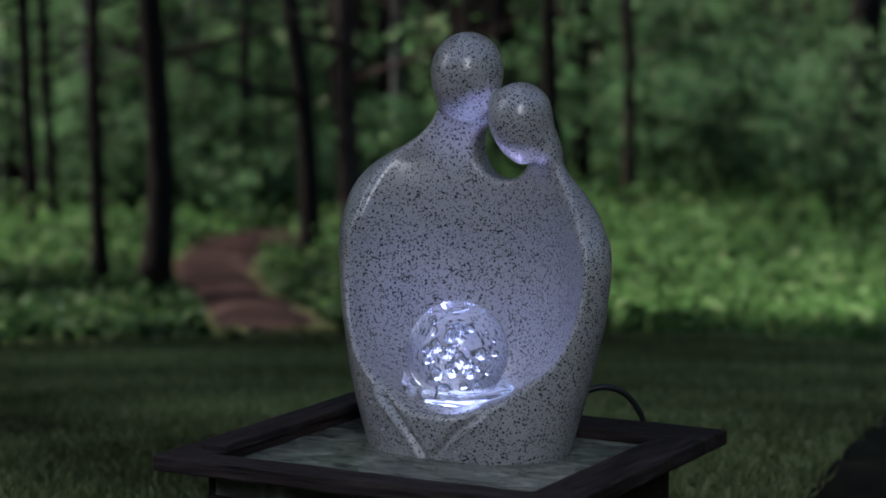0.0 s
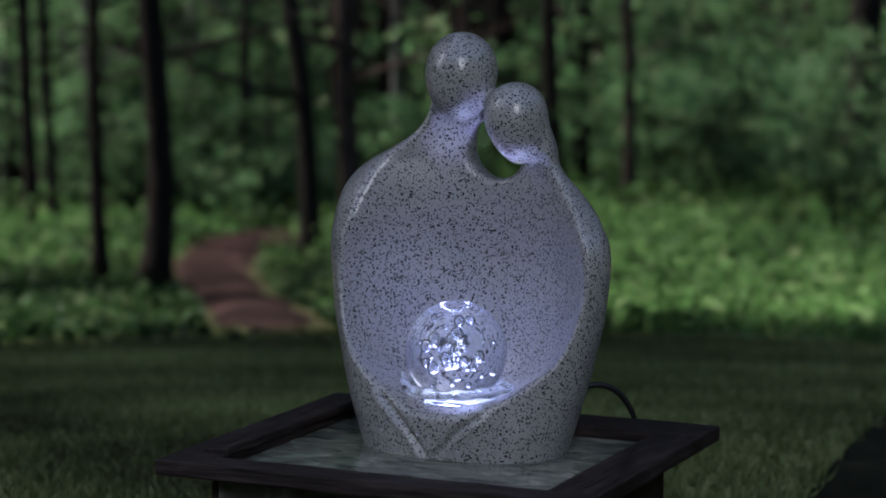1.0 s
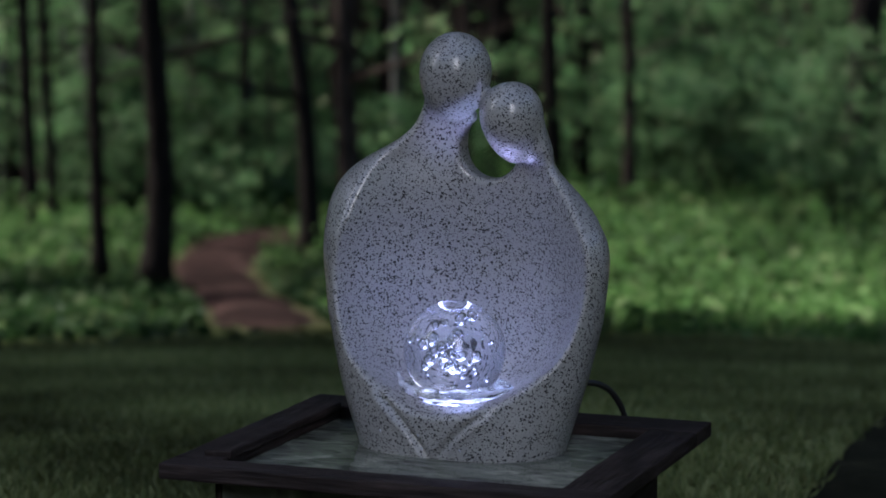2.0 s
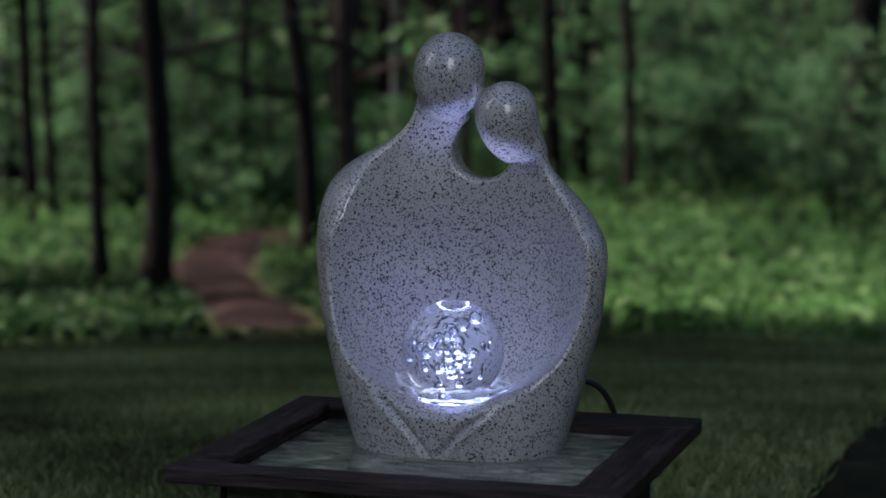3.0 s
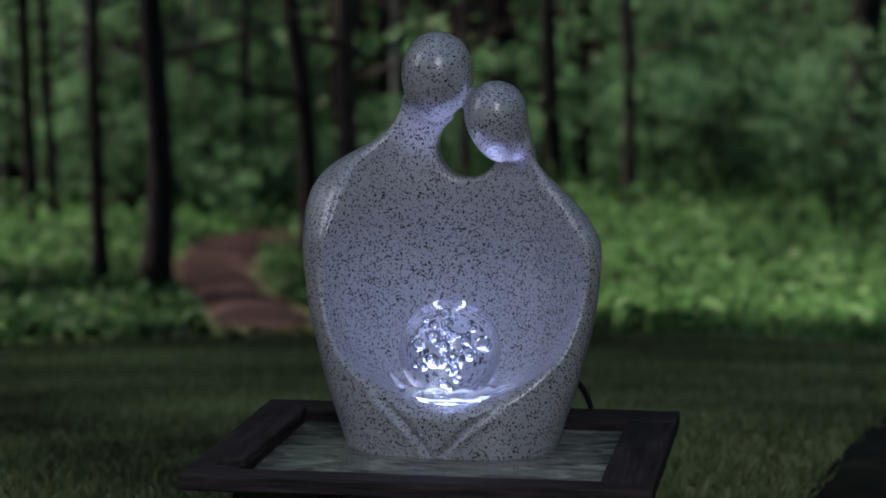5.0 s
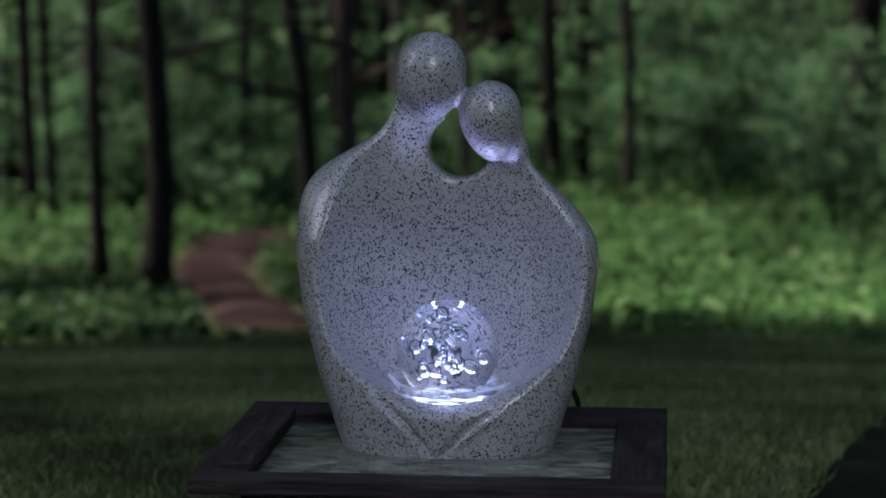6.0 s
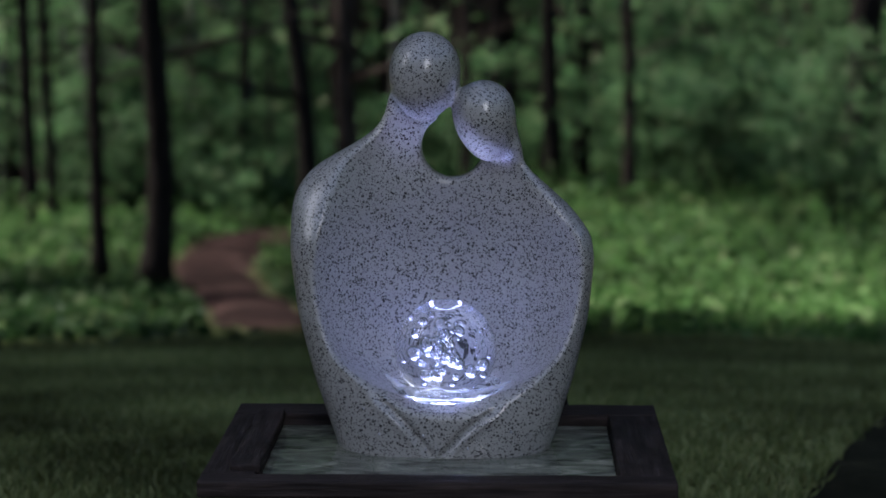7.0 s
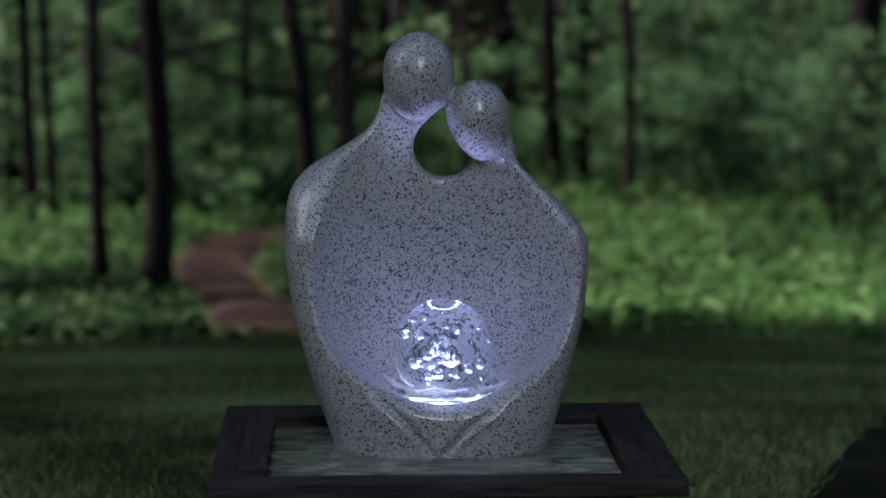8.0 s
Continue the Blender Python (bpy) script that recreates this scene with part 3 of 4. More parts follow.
for i, (x, y) in enumerate([(-6.0, 1.8), (-6.4, -2.4), (-7.0, 5.6), (-5.4, -5.6), (-8.6, 0.4), (6.6, 2.6), (7.0, -4.4), (5.2, -7.0), (8.8, 0.8), (7.6, 5.8)]):
    copy_thing(screen_shrub, pose(x, y, float(ground_z(x, y)) - 0.03, 0, 0, 67 * i))


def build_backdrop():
    """A dark wall all round for the wood's shaded depth; its uneven top is raised to block the sky."""
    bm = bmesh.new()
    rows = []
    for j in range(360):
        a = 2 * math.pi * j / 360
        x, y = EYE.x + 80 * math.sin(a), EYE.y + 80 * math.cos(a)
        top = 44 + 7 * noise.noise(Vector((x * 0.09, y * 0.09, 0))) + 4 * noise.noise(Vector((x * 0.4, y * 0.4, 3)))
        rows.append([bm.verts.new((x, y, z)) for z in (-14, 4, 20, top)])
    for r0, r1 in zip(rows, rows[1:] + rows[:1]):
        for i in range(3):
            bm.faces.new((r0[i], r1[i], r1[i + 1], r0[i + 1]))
    return tagged(part("backdrop", bm, DEEP_SHADE), "added dark wall standing in for the shaded depth of the forest", "backdrop", kind="structure")


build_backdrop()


# ---- fountain ----
fountain = new("fountain")
tagged(fountain, "tabletop fountain, speckled grey statue, lit glass ball, black wooden tray", "fountain")
X0, X1, Y0, Y1 = -0.178, 0.202, -0.151, 0.175      # outer rim
I0, I1, J0, J1 = -0.135, 0.158, -0.121, 0.127      # opening
BASE_Z = -0.158


def plank(name, x0, x1, y0, y1, z0, z1, along_y=False, seed=0, label="", bevel=0.0016, rough=0.0007):
    """A sawn plank with slightly uneven edges; its grain runs along its length."""
    lx, ly, lz = x1 - x0, y1 - y0, z1 - z0
    if along_y:
        lx, ly = ly, lx
    bm = box_bm(-lx / 2, lx / 2, -ly / 2, ly / 2, -lz / 2, lz / 2, 0)
    long = [e for e in bm.edges if abs(e.verts[0].co.x - e.verts[1].co.x) > lx * 0.5]
    bmesh.ops.subdivide_edges(bm, edges=long, cuts=28, use_grid_fill=True)
    sharp = [e for e in bm.edges if len(e.link_faces) == 2 and e.calc_face_angle(0) > 1]
    bmesh.ops.bevel(bm, geom=sharp, offset=bevel, segments=2, profile=0.5, affect="EDGES")
    for v in bm.verts:
        s = Vector((v.co.x * 45, v.co.y * 20 + seed * 3.1, v.co.z * 20))
        v.co.y += rough * noise.noise(s)
        v.co.z += rough * 0.7 * noise.noise(s + Vector((0, 9, 0)))
    ob = part(name, bm, WOOD, fountain, label, smooth=False)
    ob.location = ((x0 + x1) / 2, (y0 + y1) / 2, (z0 + z1) / 2)
    if along_y:
        ob.rotation_euler = (0, 0, radians(90))
    return ob


T = 0.0135
plank("rim_board", X0, X1, Y0, J0, -T, 0.0, seed=1)
plank("rim_board", X0, X1, J1, Y1, -T, 0.0, seed=2)
plank("rim_board", X0, I0, J0 + 0.0003, J1 - 0.0003, -T, -0.0004, True, seed=3)
plank("rim_board", I1, X1, J0 + 0.0003, J1 - 0.0003, -T, -0.0004, True, seed=4)
plank("raised_slat", I0 - 0.022, I0 + 0.003, J0 + 0.012, J1 - 0.004, -0.003, 0.0045, True, seed=5, label="rough raised black slat with a split end", rough=0.0016)
B0, B1, C0, C1 = -0.140, 0.164, -0.113, 0.137
plank("base_panel", B0, B1, C0, C0 + 0.012, BASE_Z, -T, seed=6)
plank("base_panel", B0, B1, C1 - 0.012, C1, BASE_Z, -T, seed=7)
plank("base_panel", B0, B0 + 0.012, C0 + 0.0122, C1 - 0.0122, BASE_Z, -T, True, seed=8)
plank("base_panel", B1 - 0.012, B1, C0 + 0.0122, C1 - 0.0122, BASE_Z, -T, True, seed=9)
plank("basin_lining", I0 - 0.004, I0 + 0.0, J0, J1, -0.034, -T, True, seed=10, rough=0.0002)
plank("basin_lining", I1, I1 + 0.004, J0, J1, -0.034, -T, True, seed=11, rough=0.0002)
floor_bm = box_bm(I0 - 0.004, I1 + 0.004, J0 - 0.007, J1 + 0.007, -0.04, -0.034, 0)
part("basin_floor", floor_bm, WOOD, fountain, "black bottom of the basin")


def slate_bm(x0, x1, y0, y1, z0, z1):
    """A split stone plate with a riven top and chipped edges."""
    bm, nx, ny = bmesh.new(), 60, 50
    rows = []
    for j in range(ny + 1):
        row = []
        for i in range(nx + 1):
            x, y = x0 + (x1 - x0) * i / nx, y0 + (y1 - y0) * j / ny
            if i in (0, nx):
                x += 0.0012 * noise.noise(Vector((i, y * 60, 2))) + 0.0006 * noise.noise(Vector((i, y * 190, 5)))
            if j in (0, ny):
                y += 0.001 * noise.noise(Vector((x * 60, j, 4)))
            rise = 0.0011 * noise.noise(Vector((x * 16, y * 60, 0))) + 0.0005 * noise.noise(Vector((x * 60, y * 150, 8)))
            row.append(bm.verts.new((x, y, z1 + rise)))
        rows.append(row)
    for j in range(ny):
        for i in range(nx):
            bm.faces.new((rows[j][i], rows[j][i + 1], rows[j + 1][i + 1], rows[j + 1][i]))
    rim = rows[0] + [r[-1] for r in rows[1:]] + rows[-1][-2::-1] + [r[0] for r in rows[-2:0:-1]]
    low = [bm.verts.new((v.co.x, v.co.y, z0)) for v in rim]
    for a in range(len(rim)):
        b = (a + 1) % len(rim)
        bm.faces.new((rim[b], rim[a], low[a], low[b]))
    bm.faces.new(low[::-1])
    bmesh.ops.recalc_face_normals(bm, faces=bm.faces)
    return bm


part("slate_plate", slate_bm(-0.1335, 0.1565, -0.1195, 0.1255, -0.0338, -0.0125), SLATE, fountain, "wet grey-green slate plate under the water")
WATER_Z = -0.0098


def build_water():
    nx, ny = 90, 80
    bm = bmesh.new()
    grid = []
    for j in range(ny + 1):
        row = []
        for i in range(nx + 1):
            x, y = I0 - 0.003 + (I1 - I0 + 0.006) * i / nx, J0 - 0.006 + (J1 - J0 + 0.012) * j / ny
            r = math.hypot(x - 0.0145, (y - 0.054) * 1.2)
            z = WATER_Z + 0.0004 * math.sin(r * 330 + 2.0 * noise.noise(Vector((x * 30, y * 30, 0)))) * math.exp(-max(r - 0.09, 0) * 14)
            z += 0.0004 * noise.noise(Vector((x * 45, y * 110, 3)))
            row.append(bm.verts.new((x, y, z)))
        grid.append(row)
    for j in range(ny):
        for i in range(nx):
            bm.faces.new((grid[j][i], grid[j][i + 1], grid[j + 1][i + 1], grid[j + 1][i]))
    ring = grid[0] + [r[-1] for r in grid[1:]] + grid[-1][-2::-1] + [r[0] for r in grid[-2:0:-1]]
    low = [bm.verts.new((v.co.x, v.co.y, -0.0332)) for v in ring]
    for a in range(len(ring)):
        b = (a + 1) % len(ring)
        bm.faces.new((ring[b], ring[a], low[a], low[b]))
    bm.faces.new(low[::-1])
    bmesh.ops.recalc_face_normals(bm, faces=bm.faces)
    w = part("water", bm, WATER, fountain, "shallow rippled clear water in the basin", smooth=True)
    w.visible_shadow = False
    return w


build_water()


# ---- statue: one smooth solid, from blended volumes ----
def smin(a, b, k):
    h = np.clip(0.5 + 0.5 * (b - a) / k, 0, 1)
    return b + (a - b) * h - k * h * (1 - h)


def smax(a, b, k):
    return -smin(-a, -b, k)


def curve(z, knots):
    """A smooth profile through (height, value) knots."""
    k = np.array(knots)
    zz = np.linspace(k[0, 0], k[-1, 0], 400)
    v = np.interp(zz, k[:, 0], k[:, 1])
    ker = np.hanning(33)
    v = np.convolve(np.pad(v, 16, "reflect", reflect_type="odd"), ker / ker.sum(), "valid")
    return np.interp(z, zz, v)


LAMP_TILT = radians(12.5)


def statue_field(x, y, z):
    left = curve(z, [(-0.05, -0.066), (0.007, -0.0853), (0.052, -0.1009), (0.102, -0.1143), (0.152, -0.1212), (0.192, -0.1206),
                     (0.209, -0.1165), (0.223, -0.1065), (0.231, -0.097), (0.247, -0.067), (0.257, -0.0515), (0.266, -0.0435), (0.275, -0.0392), (0.287, -0.0368), (0.31, -0.0335)])
    right = curve(z, [(-0.05, 0.092), (0.007, 0.1108), (0.052, 0.1249), (0.102, 0.1369), (0.152, 0.1422), (0.172, 0.1395),
                      (0.192, 0.1245), (0.209, 0.105), (0.223, 0.088), (0.231, 0.081), (0.247, 0.0745), (0.257, 0.072), (0.30, 0.07)])
    mid_y = curve(z, [(-0.05, 0.053), (0.03, 0.055), (0.10, 0.062), (0.17, 0.067), (0.225, 0.088), (0.25, 0.095), (0.27, 0.089), (0.30, 0.088)])
    deep = curve(z, [(-0.05, 0.062), (0.02, 0.071), (0.10, 0.062), (0.17, 0.052), (0.225, 0.039), (0.25, 0.033), (0.27, 0.023), (0.30, 0.022)])
    mid_x, half = (left + right) / 2, (right - left) / 2
    mid_y = mid_y - 0.011 * np.clip((x - 0.02) / 0.11, 0, 1) * np.clip((0.21 - z) / 0.03, 0, 1)
    n = 2.25
    q = (np.abs((x - mid_x) / half) ** n + np.abs((y - mid_y) / deep) ** n) ** (1 / n) - 1
    body = q * np.minimum(deep, half) * 0.9
    body = smax(body, z - 0.298 + 0.05 * np.exp(-((x - 0.0185) / 0.016) ** 2) + 0.027 * np.clip((x - 0.02) / 0.02, 0, 1), 0.012)
    # hollow of the embrace: a curved back wall and a bowl-shaped lap
    wall = 0.108 - (5.9 - 32 * np.clip(z - 0.185, 0, 0.05)) * (x - 0.015) ** 2 - 0.12 * np.clip(z - 0.15, 0, 0.06) - 0.12 * np.clip(z - 0.232, 0, 0.04)
    lap = 0.0335 + 4.2 * (x - 0.0145) ** 2 + 18 * np.maximum(np.abs(x - 0.0145) - 0.085, 0) ** 2 + 0.03 * np.maximum(y - 0.05, 0) + 0.34 * np.minimum(y - 0.006, 0)
    slope = np.sqrt(1 + (11.8 * (x - 0.015)) ** 2)
    hollow = smax((y - wall) / slope, (lap - z) / np.sqrt(1 + (8.4 * (x - 0.0145)) ** 2), 0.035)
    body = smax(body, -hollow, 0.0045)
    axis_y = 0.0262 + math.tan(LAMP_TILT) * (z - 0.033)
    body = smax(body, -smax(np.sqrt((x - 0.0146) ** 2 + (y - axis_y) ** 2) - 0.0142, -0.021 - z, 0.001), 0.001)
    # opening between the necks
    ring = np.sqrt((x - 0.0185) ** 2 + (z - 0.2435) ** 2) - 0.0272
    body = smax(body, -ring, 0.007)
    # folds crossing under the lap
    for x0, z0, x1, z1, s in ((-0.043, 0.037, 0.003, -0.012, 1), (0.058, 0.029, 0.013, -0.012, -1)):
        length = math.hypot(x1 - x0, z1 - z0)
        ux, uz = (x1 - x0) / length, (z1 - z0) / length
        along = (x - x0) * ux + (z - z0) * uz
        bow = 0.0035 * np.sin(np.clip(along / length, 0, 1) * math.pi)
        side = ((x - x0) * -uz + (z - z0) * ux) * s - bow
        front = np.clip((mid_y - 0.02 - y) / 0.01, 0, 1) * np.clip((along + 0.012) / 0.02, 0, 1) * np.clip((length + 0.004 - along) / 0.006, 0, 1)
        body = body - front * (0.0013 * np.exp(-((side + 0.0035) / 0.003) ** 2) - 0.0034 * np.exp(-((side - 0.0025) / 0.0028) ** 2))

    def egg(cx, cy, cz, a, b, c, tilt, pinch):
        ct, st = math.cos(tilt), math.sin(tilt)
        dx, dy, dz = x - cx, y - cy, z - cz
        u, w = ct * dx - st * dz, st * dx + ct * dz
        taper = 1 + pinch * np.clip(w / c, -1.2, 1.2)
        r = np.sqrt((u / (a * taper)) ** 2 + (dy / (b * taper)) ** 2 + (w / c) ** 2)
        return (r - 1) * a

    big = egg(-0.0052, 0.080, 0.3065, 0.0308, 0.0335, 0.0385, radians(4), 0.10)
    small = egg(0.0472, 0.080, 0.2680, 0.0268, 0.0285, 0.0352, radians(-8), 0.2)
    body = smin(body, big, 0.006)
    return smin(body, small, 0.007 + 0.02 * np.clip((x - 0.05) / 0.02, 0, 1) * np.clip((0.264 - z) / 0.02, 0, 1))


def surface_nets(field, lo, hi, step):
    """A quad mesh of the zero level of a field of x, y, z."""
    ax = [np.arange(a, b + step, step) for a, b in zip(lo, hi)]
    gx, gy, gz = np.meshgrid(*ax, indexing="ij")
    f = field(gx, gy, gz).astype(np.float32)
    s = f < 0
    n0, n1, n2 = (k - 1 for k in f.shape)
    total, count = np.zeros((n0, n1, n2, 3), np.float32), np.zeros((n0, n1, n2), np.float32)
    corners = [(i, j, k) for i in (0, 1) for j in (0, 1) for k in (0, 1)]

    def at(arr, c):
        return arr[c[0]:c[0] + n0, c[1]:c[1] + n1, c[2]:c[2] + n2]

    for c0 in corners:
        for d in range(3):
            if c0[d]:
                continue
            c1 = tuple(v + (e == d) for e, v in enumerate(c0))
            f0, f1 = at(f, c0), at(f, c1)
            hit = at(s, c0) != at(s, c1)
            t = np.where(hit, f0 / np.where(hit, f0 - f1, 1), 0)
            for e in range(3):
                total[..., e] += np.where(hit, c0[e] + (t if e == d else 0), 0)
            count += hit
    cells = count > 0
    index = -np.ones(cells.shape, np.int64)
    index[cells] = np.arange(cells.sum())
    ijk = np.argwhere(cells)
    verts = np.array(lo) + step * (ijk + total[cells] / count[cells][:, None])
    faces = []
    for d in range(3):
        e, g = (d + 1) % 3, (d + 2) % 3
        a = np.take(s, range(s.shape[d] - 1), axis=d)
        b = np.take(s, range(1, s.shape[d]), axis=d)
        for flip, where in ((False, a & ~b), (True, ~a & b)):
            q = np.argwhere(where)
            q = q[(q[:, e] > 0) & (q[:, g] > 0) & (q[:, e] < cells.shape[e]) & (q[:, g] < cells.shape[g])]
            quad = []
            for de, dg in ((-1, -1), (0, -1), (0, 0), (-1, 0)):
                r = q.copy()
                r[:, e] += de
                r[:, g] += dg
                quad.append(index[r[:, 0], r[:, 1], r[:, 2]])
            quad = np.stack(quad, 1)
            faces.append(quad[:, ::-1] if flip else quad)
    return verts, np.concatenate(faces)


sv, sf = surface_nets(statue_field, (-0.13, -0.03, -0.0337), (0.152, 0.142, 0.352), 0.0015)
statue = mesh_from("statue", sv, sf, GLAZE, fountain, smooth=True)
statue["label"] = "speckled grey glazed abstract statue of an embracing couple"

# ---- glass ball, its light and the running water ----
BALL = Vector((0.0146, 0.0262, 0.0758))
BALL_R = 0.0437


def sphere_bm(r, u=64, v=32, at=(0, 0, 0), bm=None, squash=1.0, flip=False):
    bm = bm or bmesh.new()
    made = bmesh.ops.create_uvsphere(bm, u_segments=u, v_segments=v, radius=r)["verts"]
    for q in made:
        q.co = Vector((q.co.x, q.co.y, q.co.z * squash)) + Vector(at)
    return bm


ball = part("glass_ball", sphere_bm(BALL_R), GLASS, fountain, "clear glass ball full of air bubbles, spinning", smooth=True)
ball.location = BALL
ball.visible_shadow = False
rng_b = np.random.default_rng(21)
for i in range(82):
    for _ in range(30):
        q = rng_b.normal(size=3) * 0.0122
        if np.linalg.norm(q) < 0.030:
            break
    r = rng_b.uniform(0.0013, 0.0036) * (1.2 if i % 3 else 0.8) * (1.0 if i < 50 else 0.42)
    b = part("air_bubble", sphere_bm(r, 20, 12, (0, 0, 0), None, rng_b.uniform(0.85, 1.25)), BUBBLE, ball, smooth=True)
    b.location = q
    b.visible_shadow = False


def torus_bm(major, minor, wob=0.0, seed=0, squash=1.0, su=72, sv_=12):
    bm, rings = bmesh.new(), []
    for i in range(su):
        a = 2 * math.pi * i / su
        k = 1 + wob * noise.noise(Vector((math.cos(a) * 2.2, math.sin(a) * 2.2, seed)))
        m2 = minor * (1 + 1.6 * wob * noise.noise(Vector((math.cos(a) * 3.5, math.sin(a) * 3.5, seed + 5))))
        rings.append([bm.verts.new(((major * k + m2 * math.cos(t)) * math.cos(a), (major * k + m2 * math.cos(t)) * math.sin(a), m2 * squash * math.sin(t)))
                      for t in (2 * math.pi * j / sv_ for j in range(sv_))])
    for i in range(su):
        r0, r1 = rings[i], rings[(i + 1) % su]
        for j in range(sv_):
            bm.faces.new((r0[j], r1[j], r1[(j + 1) % sv_], r0[(j + 1) % sv_]))
    bmesh.ops.recalc_face_normals(bm, faces=bm.faces)
    return bm


led = part("led_ring", torus_bm(0.0235, 0.0014, su=30, sv_=6), LED, fountain, "glowing blue-white ring of lights under the ball", smooth=True)
led.location = (BALL.x, BALL.y, 0.0372)
STRIP = material("wall_fill_glow", 0.4, (0.8, 0.8, 0.9))[0]
strip_bsdf = STRIP.node_tree.nodes["Principled BSDF"]
strip_bsdf.inputs["Emission Color"].default_value = (0.40, 0.48, 1.0, 1)
strip_bsdf.inputs["Emission Strength"].default_value = 24.0
CORE = material("glint_ring_glow", 0.4, (0.8, 0.8, 0.9))[0]
core_bsdf = CORE.node_tree.nodes["Principled BSDF"]
core_bsdf.inputs["Emission Color"].default_value = (0.45, 0.52, 1.0, 1)
core_bsdf.inputs["Emission Strength"].default_value = 14.0
# Arc hidden behind the ball, added to throw more blue onto the wall.
arc = [(0.027 * math.cos(radians(a)), 0.027 * math.sin(radians(a)), 0.0) for a in range(22, 159, 6)]
wall_fill_strip = part("wall_fill_strip", tube(arc, 0.002, 8), STRIP, fountain, "hidden blue-white strip added behind the ball to brighten the wall", smooth=True)
wall_fill_strip.location = (BALL.x, BALL.y, 0.0395)
# Second emitter under the ball, added to put glints in the bubbles.
core = part("glint_ring", torus_bm(0.0135, 0.0012, su=24, sv_=8), CORE, fountain, "small glowing ring added at the lamp's mouth for glints in the bubbles", smooth=True)
core.location = (BALL.x, BALL.y, 0.0352)
SPOT = material("led_spot", 0.4, (0.8, 0.8, 0.9))[0]
spot_bsdf = SPOT.node_tree.nodes["Principled BSDF"]
spot_bsdf.inputs["Emission Color"].default_value = (0.50, 0.57, 1.0, 1)
spot_bsdf.inputs["Emission Strength"].default_value = 33000.0


def socket_bm(r0, r1, z0, z1, wide=1.0, sides=40):
    """An open round tube with a wall and a closed foot."""
    bm = bmesh.new()
    rings = [[bm.verts.new((k * r * math.cos(2 * math.pi * j / sides), r * math.sin(2 * math.pi * j / sides), z)) for j in range(sides)]
             for r, z, k in ((r1, z0, 1), (r1, z1, 1), (r0, z1, wide), (r0, z0 + 0.002, wide))]
    for q0, q1 in zip(rings, rings[1:]):
        for j in range(sides):
            bm.faces.new((q0[j], q0[(j + 1) % sides], q1[(j + 1) % sides], q1[j]))
    bm.faces.new(rings[0][::-1])
    bm.faces.new(rings[-1])
    bmesh.ops.recalc_face_normals(bm, faces=bm.faces)
    return bm


socket = part("lamp_socket", socket_bm(0.0042, 0.0134, -0.051, -0.001, 2.3), RUBBER, fountain, "black lamp socket sunk in the lap", smooth=False)
socket.location, socket.rotation_euler = (BALL.x, BALL.y, 0.033), (-LAMP_TILT, 0, 0)
lens_bm = bmesh.new()
bmesh.ops.create_cone(lens_bm, cap_ends=True, segments=32, radius1=0.0025, radius2=0.0022, depth=0.002)
lens = part("led_lens", lens_bm, SPOT, socket, "bright blue-white lamp lens")
lens.location = (0, 0, -0.0475)

pool_bm = bmesh.new()
pool_rows = []
for i in range(9):
    r = 0.0145 + 0.0405 * i / 8
    pool_rows.append([pool_bm.verts.new((r * math.cos(a) * 1.08, r * math.sin(a) * ((1.0 - 0.56 * i / 8) if math.sin(a) < 0 else 1.0), 0.0012 * noise.noise(Vector((r * 90 * math.cos(a), r * 90 * math.sin(a), 2))) + (0.0016 if i < 7 else 0.0)))
                      for a in (2 * math.pi * j / 72 for j in range(72))])
for v in pool_bm.verts:
    v.co.z += 0.12 * min(v.co.y, 0.0)
pool_rows.append([pool_bm.verts.new((v.co.x, v.co.y, -0.006 + 0.25 * min(v.co.y, 0.0))) for v in pool_rows[-1]])
pool_rows.append([pool_bm.verts.new((v.co.x, v.co.y, -0.006)) for v in pool_rows[0]])
for r0, r1 in zip(pool_rows, pool_rows[1:] + pool_rows[:1]):
    for j in range(72):
        pool_bm.faces.new((r0[j], r1[j], r1[(j + 1) % 72], r0[(j + 1) % 72]))
bmesh.ops.recalc_face_normals(pool_bm, faces=pool_bm.faces)
pool = part("lap_water", pool_bm, SPLASH, fountain, "thin pool of water in the lap", smooth=True)
pool.location = (BALL.x, BALL.y, 0.0405)
pool.visible_shadow = False
collar = part("water_collar", torus_bm(0.040, 0.0055, 0.22, 3, 0.8), SPLASH, fountain, "clear water welling up round the ball", smooth=True)
collar.location = (BALL.x, BALL.y, 0.0455)
collar.visible_shadow = False

FOAM, fn, fl, fb = material("aerated_water", 0.2, (0.66, 0.7, 0.8), 0.0, IOR=1.333, Transmission_Weight=0.6)
foam_co = fn.new("ShaderNodeTexCoord").outputs["Object"]
foam_tex = tex(fn, fl, "ShaderNodeTexNoise", foam_co, Scale=260.0, Detail=3.0)
bump(fn, fl, foam_tex.outputs["Fac"], fb, 0.7, 0.002)


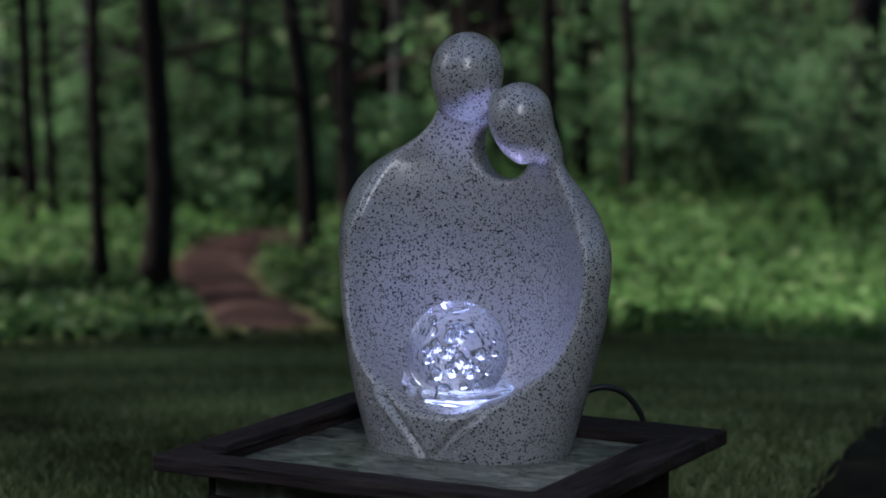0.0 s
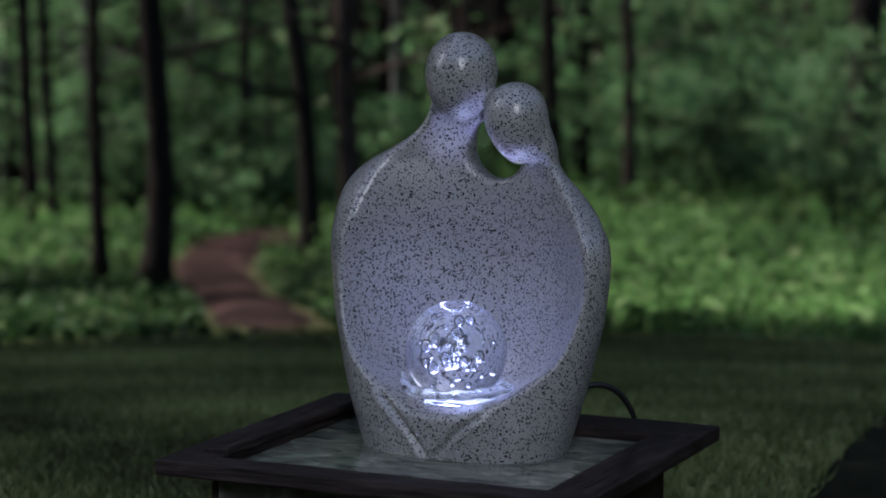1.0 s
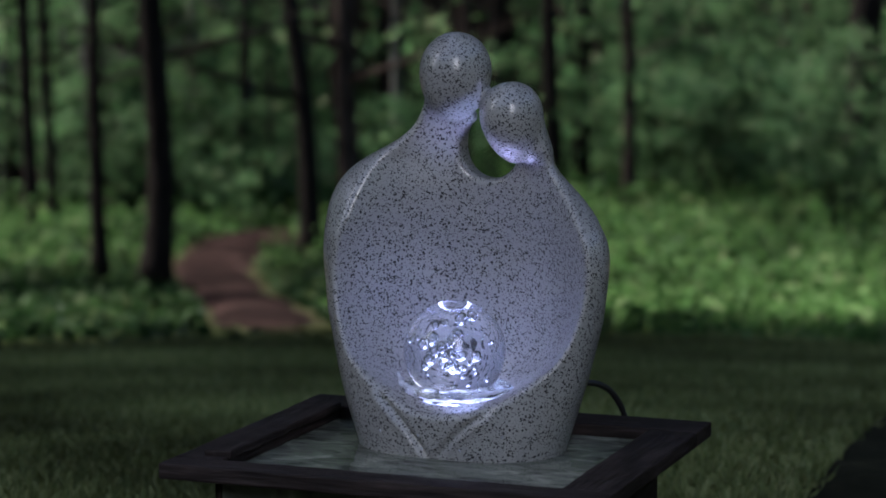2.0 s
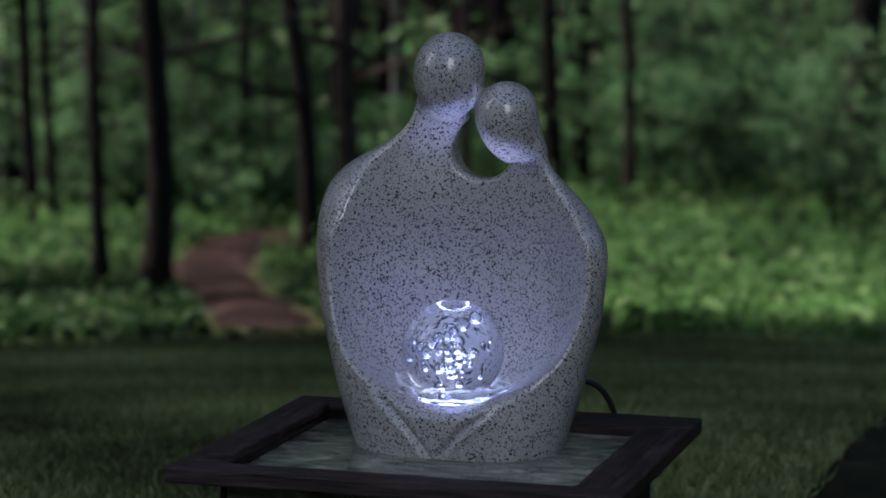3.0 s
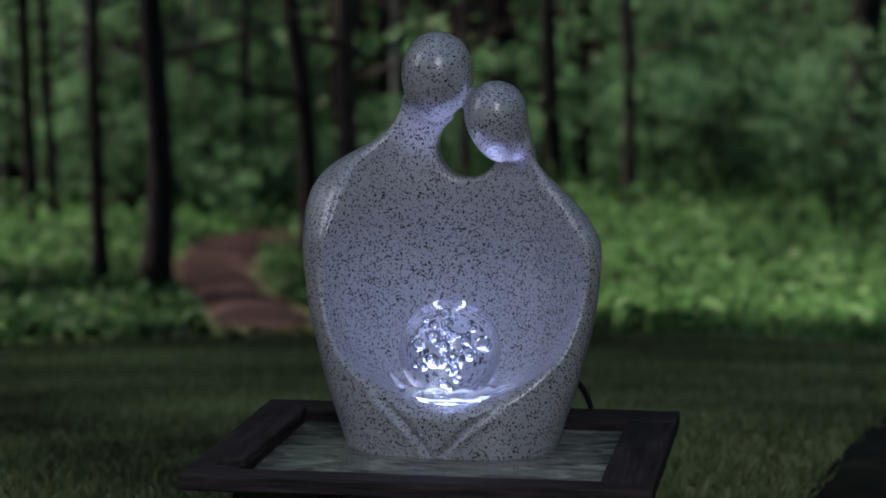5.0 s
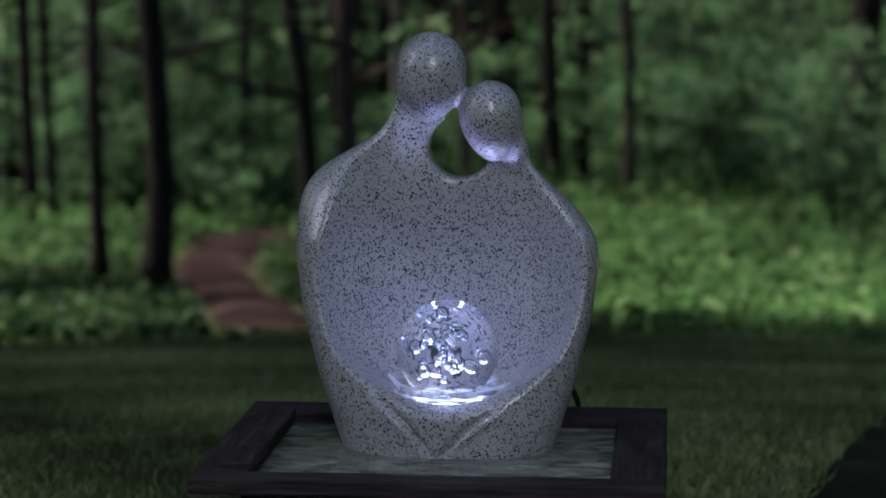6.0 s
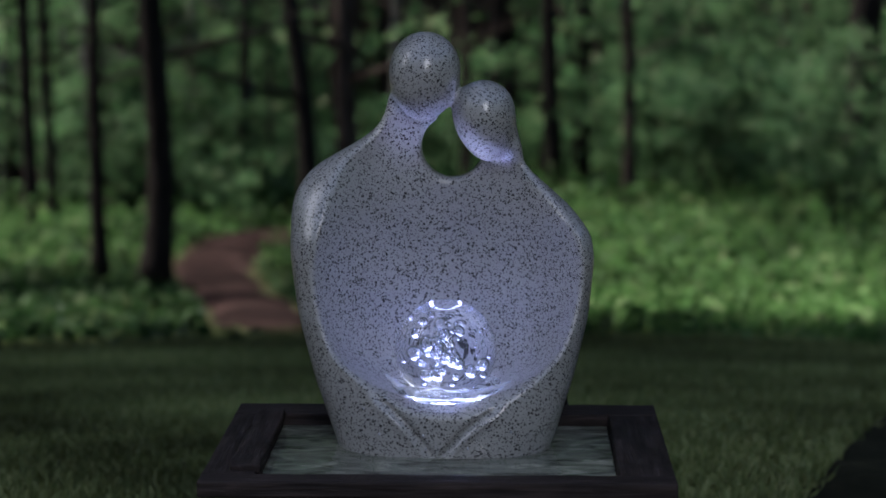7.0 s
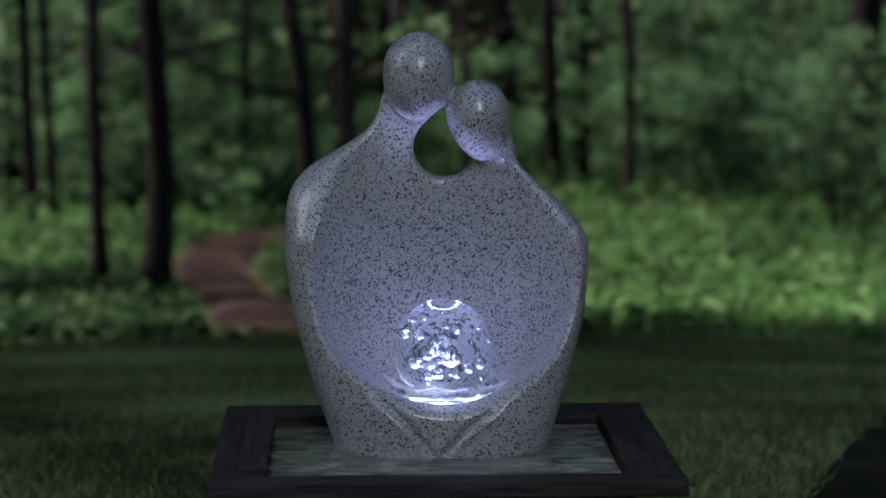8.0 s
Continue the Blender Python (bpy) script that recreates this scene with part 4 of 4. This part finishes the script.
def foam(a0, a1, r0, r1, z0, z1, thick, seed, label):
    """A lip of white water that runs off the ball along an arc."""
    pts, rad = [], []
    for s in np.linspace(0, 1, 26):
        a = radians(a0 + (a1 - a0) * s)
        r = r0 + (r1 - r0) * s + 0.0025 * noise.noise(Vector((s * 6, seed, 0)))
        pts.append((r * math.cos(a), r * math.sin(a), z0 + (z1 - z0) * s + 0.0018 * noise.noise(Vector((s * 7, seed, 4)))))
        rad.append(thick * math.sin(math.pi * (0.06 + 0.9 * s)) * (1 + 0.6 * noise.noise(Vector((s * 9, seed, 8)))) + 0.0003)
    ob = part("water_lip", tube(pts, rad, 10), FOAM, fountain, label, smooth=True)
    ob.location = (BALL.x, BALL.y, 0)
    ob.visible_shadow = False
    return ob


lips = [foam(178, 236, 0.050, 0.037, 0.054, 0.0425, 0.0022, 1, "white lip of water curling off the ball"),
        foam(352, 300, 0.056, 0.036, 0.0505, 0.0425, 0.0016, 2, "white lip of water curling off the ball"),
        foam(238, 300, 0.0345, 0.0345, 0.0412, 0.0412, 0.0012, 3, "thin bright rim of water in front of the ball")]

rng_d = np.random.default_rng(14)
front = sv[(sv[:, 1] < 0.012) & (sv[:, 2] > -0.006) & (sv[:, 2] < 0.036)]
for q in front[rng_d.integers(0, len(front), 7)]:
    r = rng_d.uniform(0.0006, 0.0013)
    drop = part("water_drop", sphere_bm(r, 12, 8, (0, 0, 0), None, 1.35), FOAM, fountain, smooth=True)
    drop.location = q
    drop.visible_shadow = False

# ---- cable behind the statue ----
cable_pts = []
for s in np.linspace(0, 1, 40):
    knots = np.array([(0.070, 0.110, 0.016), (0.080, 0.128, 0.030), (0.096, 0.144, 0.038), (0.112, 0.160, 0.031), (0.122, 0.176, 0.010), (0.126, 0.188, -0.03), (0.132, 0.19, -0.09), (0.13, 0.2, -0.155)])
    u = np.linspace(0, 1, len(knots))
    cable_pts.append(tuple(np.interp(s, u, np.convolve(np.pad(knots[:, c], 1, "edge"), [0.2, 0.6, 0.2], "valid")) for c in range(3)))
for _ in range(6):
    cable_pts = cable_pts[:1] + [tuple((np.array(a) + 2 * np.array(b) + np.array(c)) / 4) for a, b, c in zip(cable_pts, cable_pts[1:], cable_pts[2:])] + cable_pts[-1:]
part("cable", tube(cable_pts, 0.0028, 10), RUBBER, fountain, "black rubber power cable looping over the tray", smooth=True)


# ---- what moves: the fountain turns, the ball spins in its water ----
def motions():
    turn = []
    for i in range(17):
        t = i * 0.5
        turn.append((t, pose(0, 0, 0, 0, 0, -28.908 + 3.86479 * t)))
    walk(fountain, turn)
    axis = Vector((0.85, 0.25, 0.35)).normalized()
    spin = [(i * 0.2, Matrix.Translation(BALL) @ Matrix.Rotation(radians(66 * i), 4, axis)) for i in range(41)]
    walk(ball, spin)
    for k, lip in enumerate(lips + [collar]):
        base = Vector(lip.location)
        rows = []
        for i in range(41):
            t = i * 0.2
            sway = 4.0 * noise.noise(Vector((t * 1.7, k * 5.0, 0)))
            lift = 0.0009 * noise.noise(Vector((t * 2.3, k * 5.0, 7)))
            rows.append((t, Matrix.Translation(base + Vector((0, 0, lift))) @ pose(0, 0, 0, 0, 0, sway)))
        walk(lip, rows)


motions()
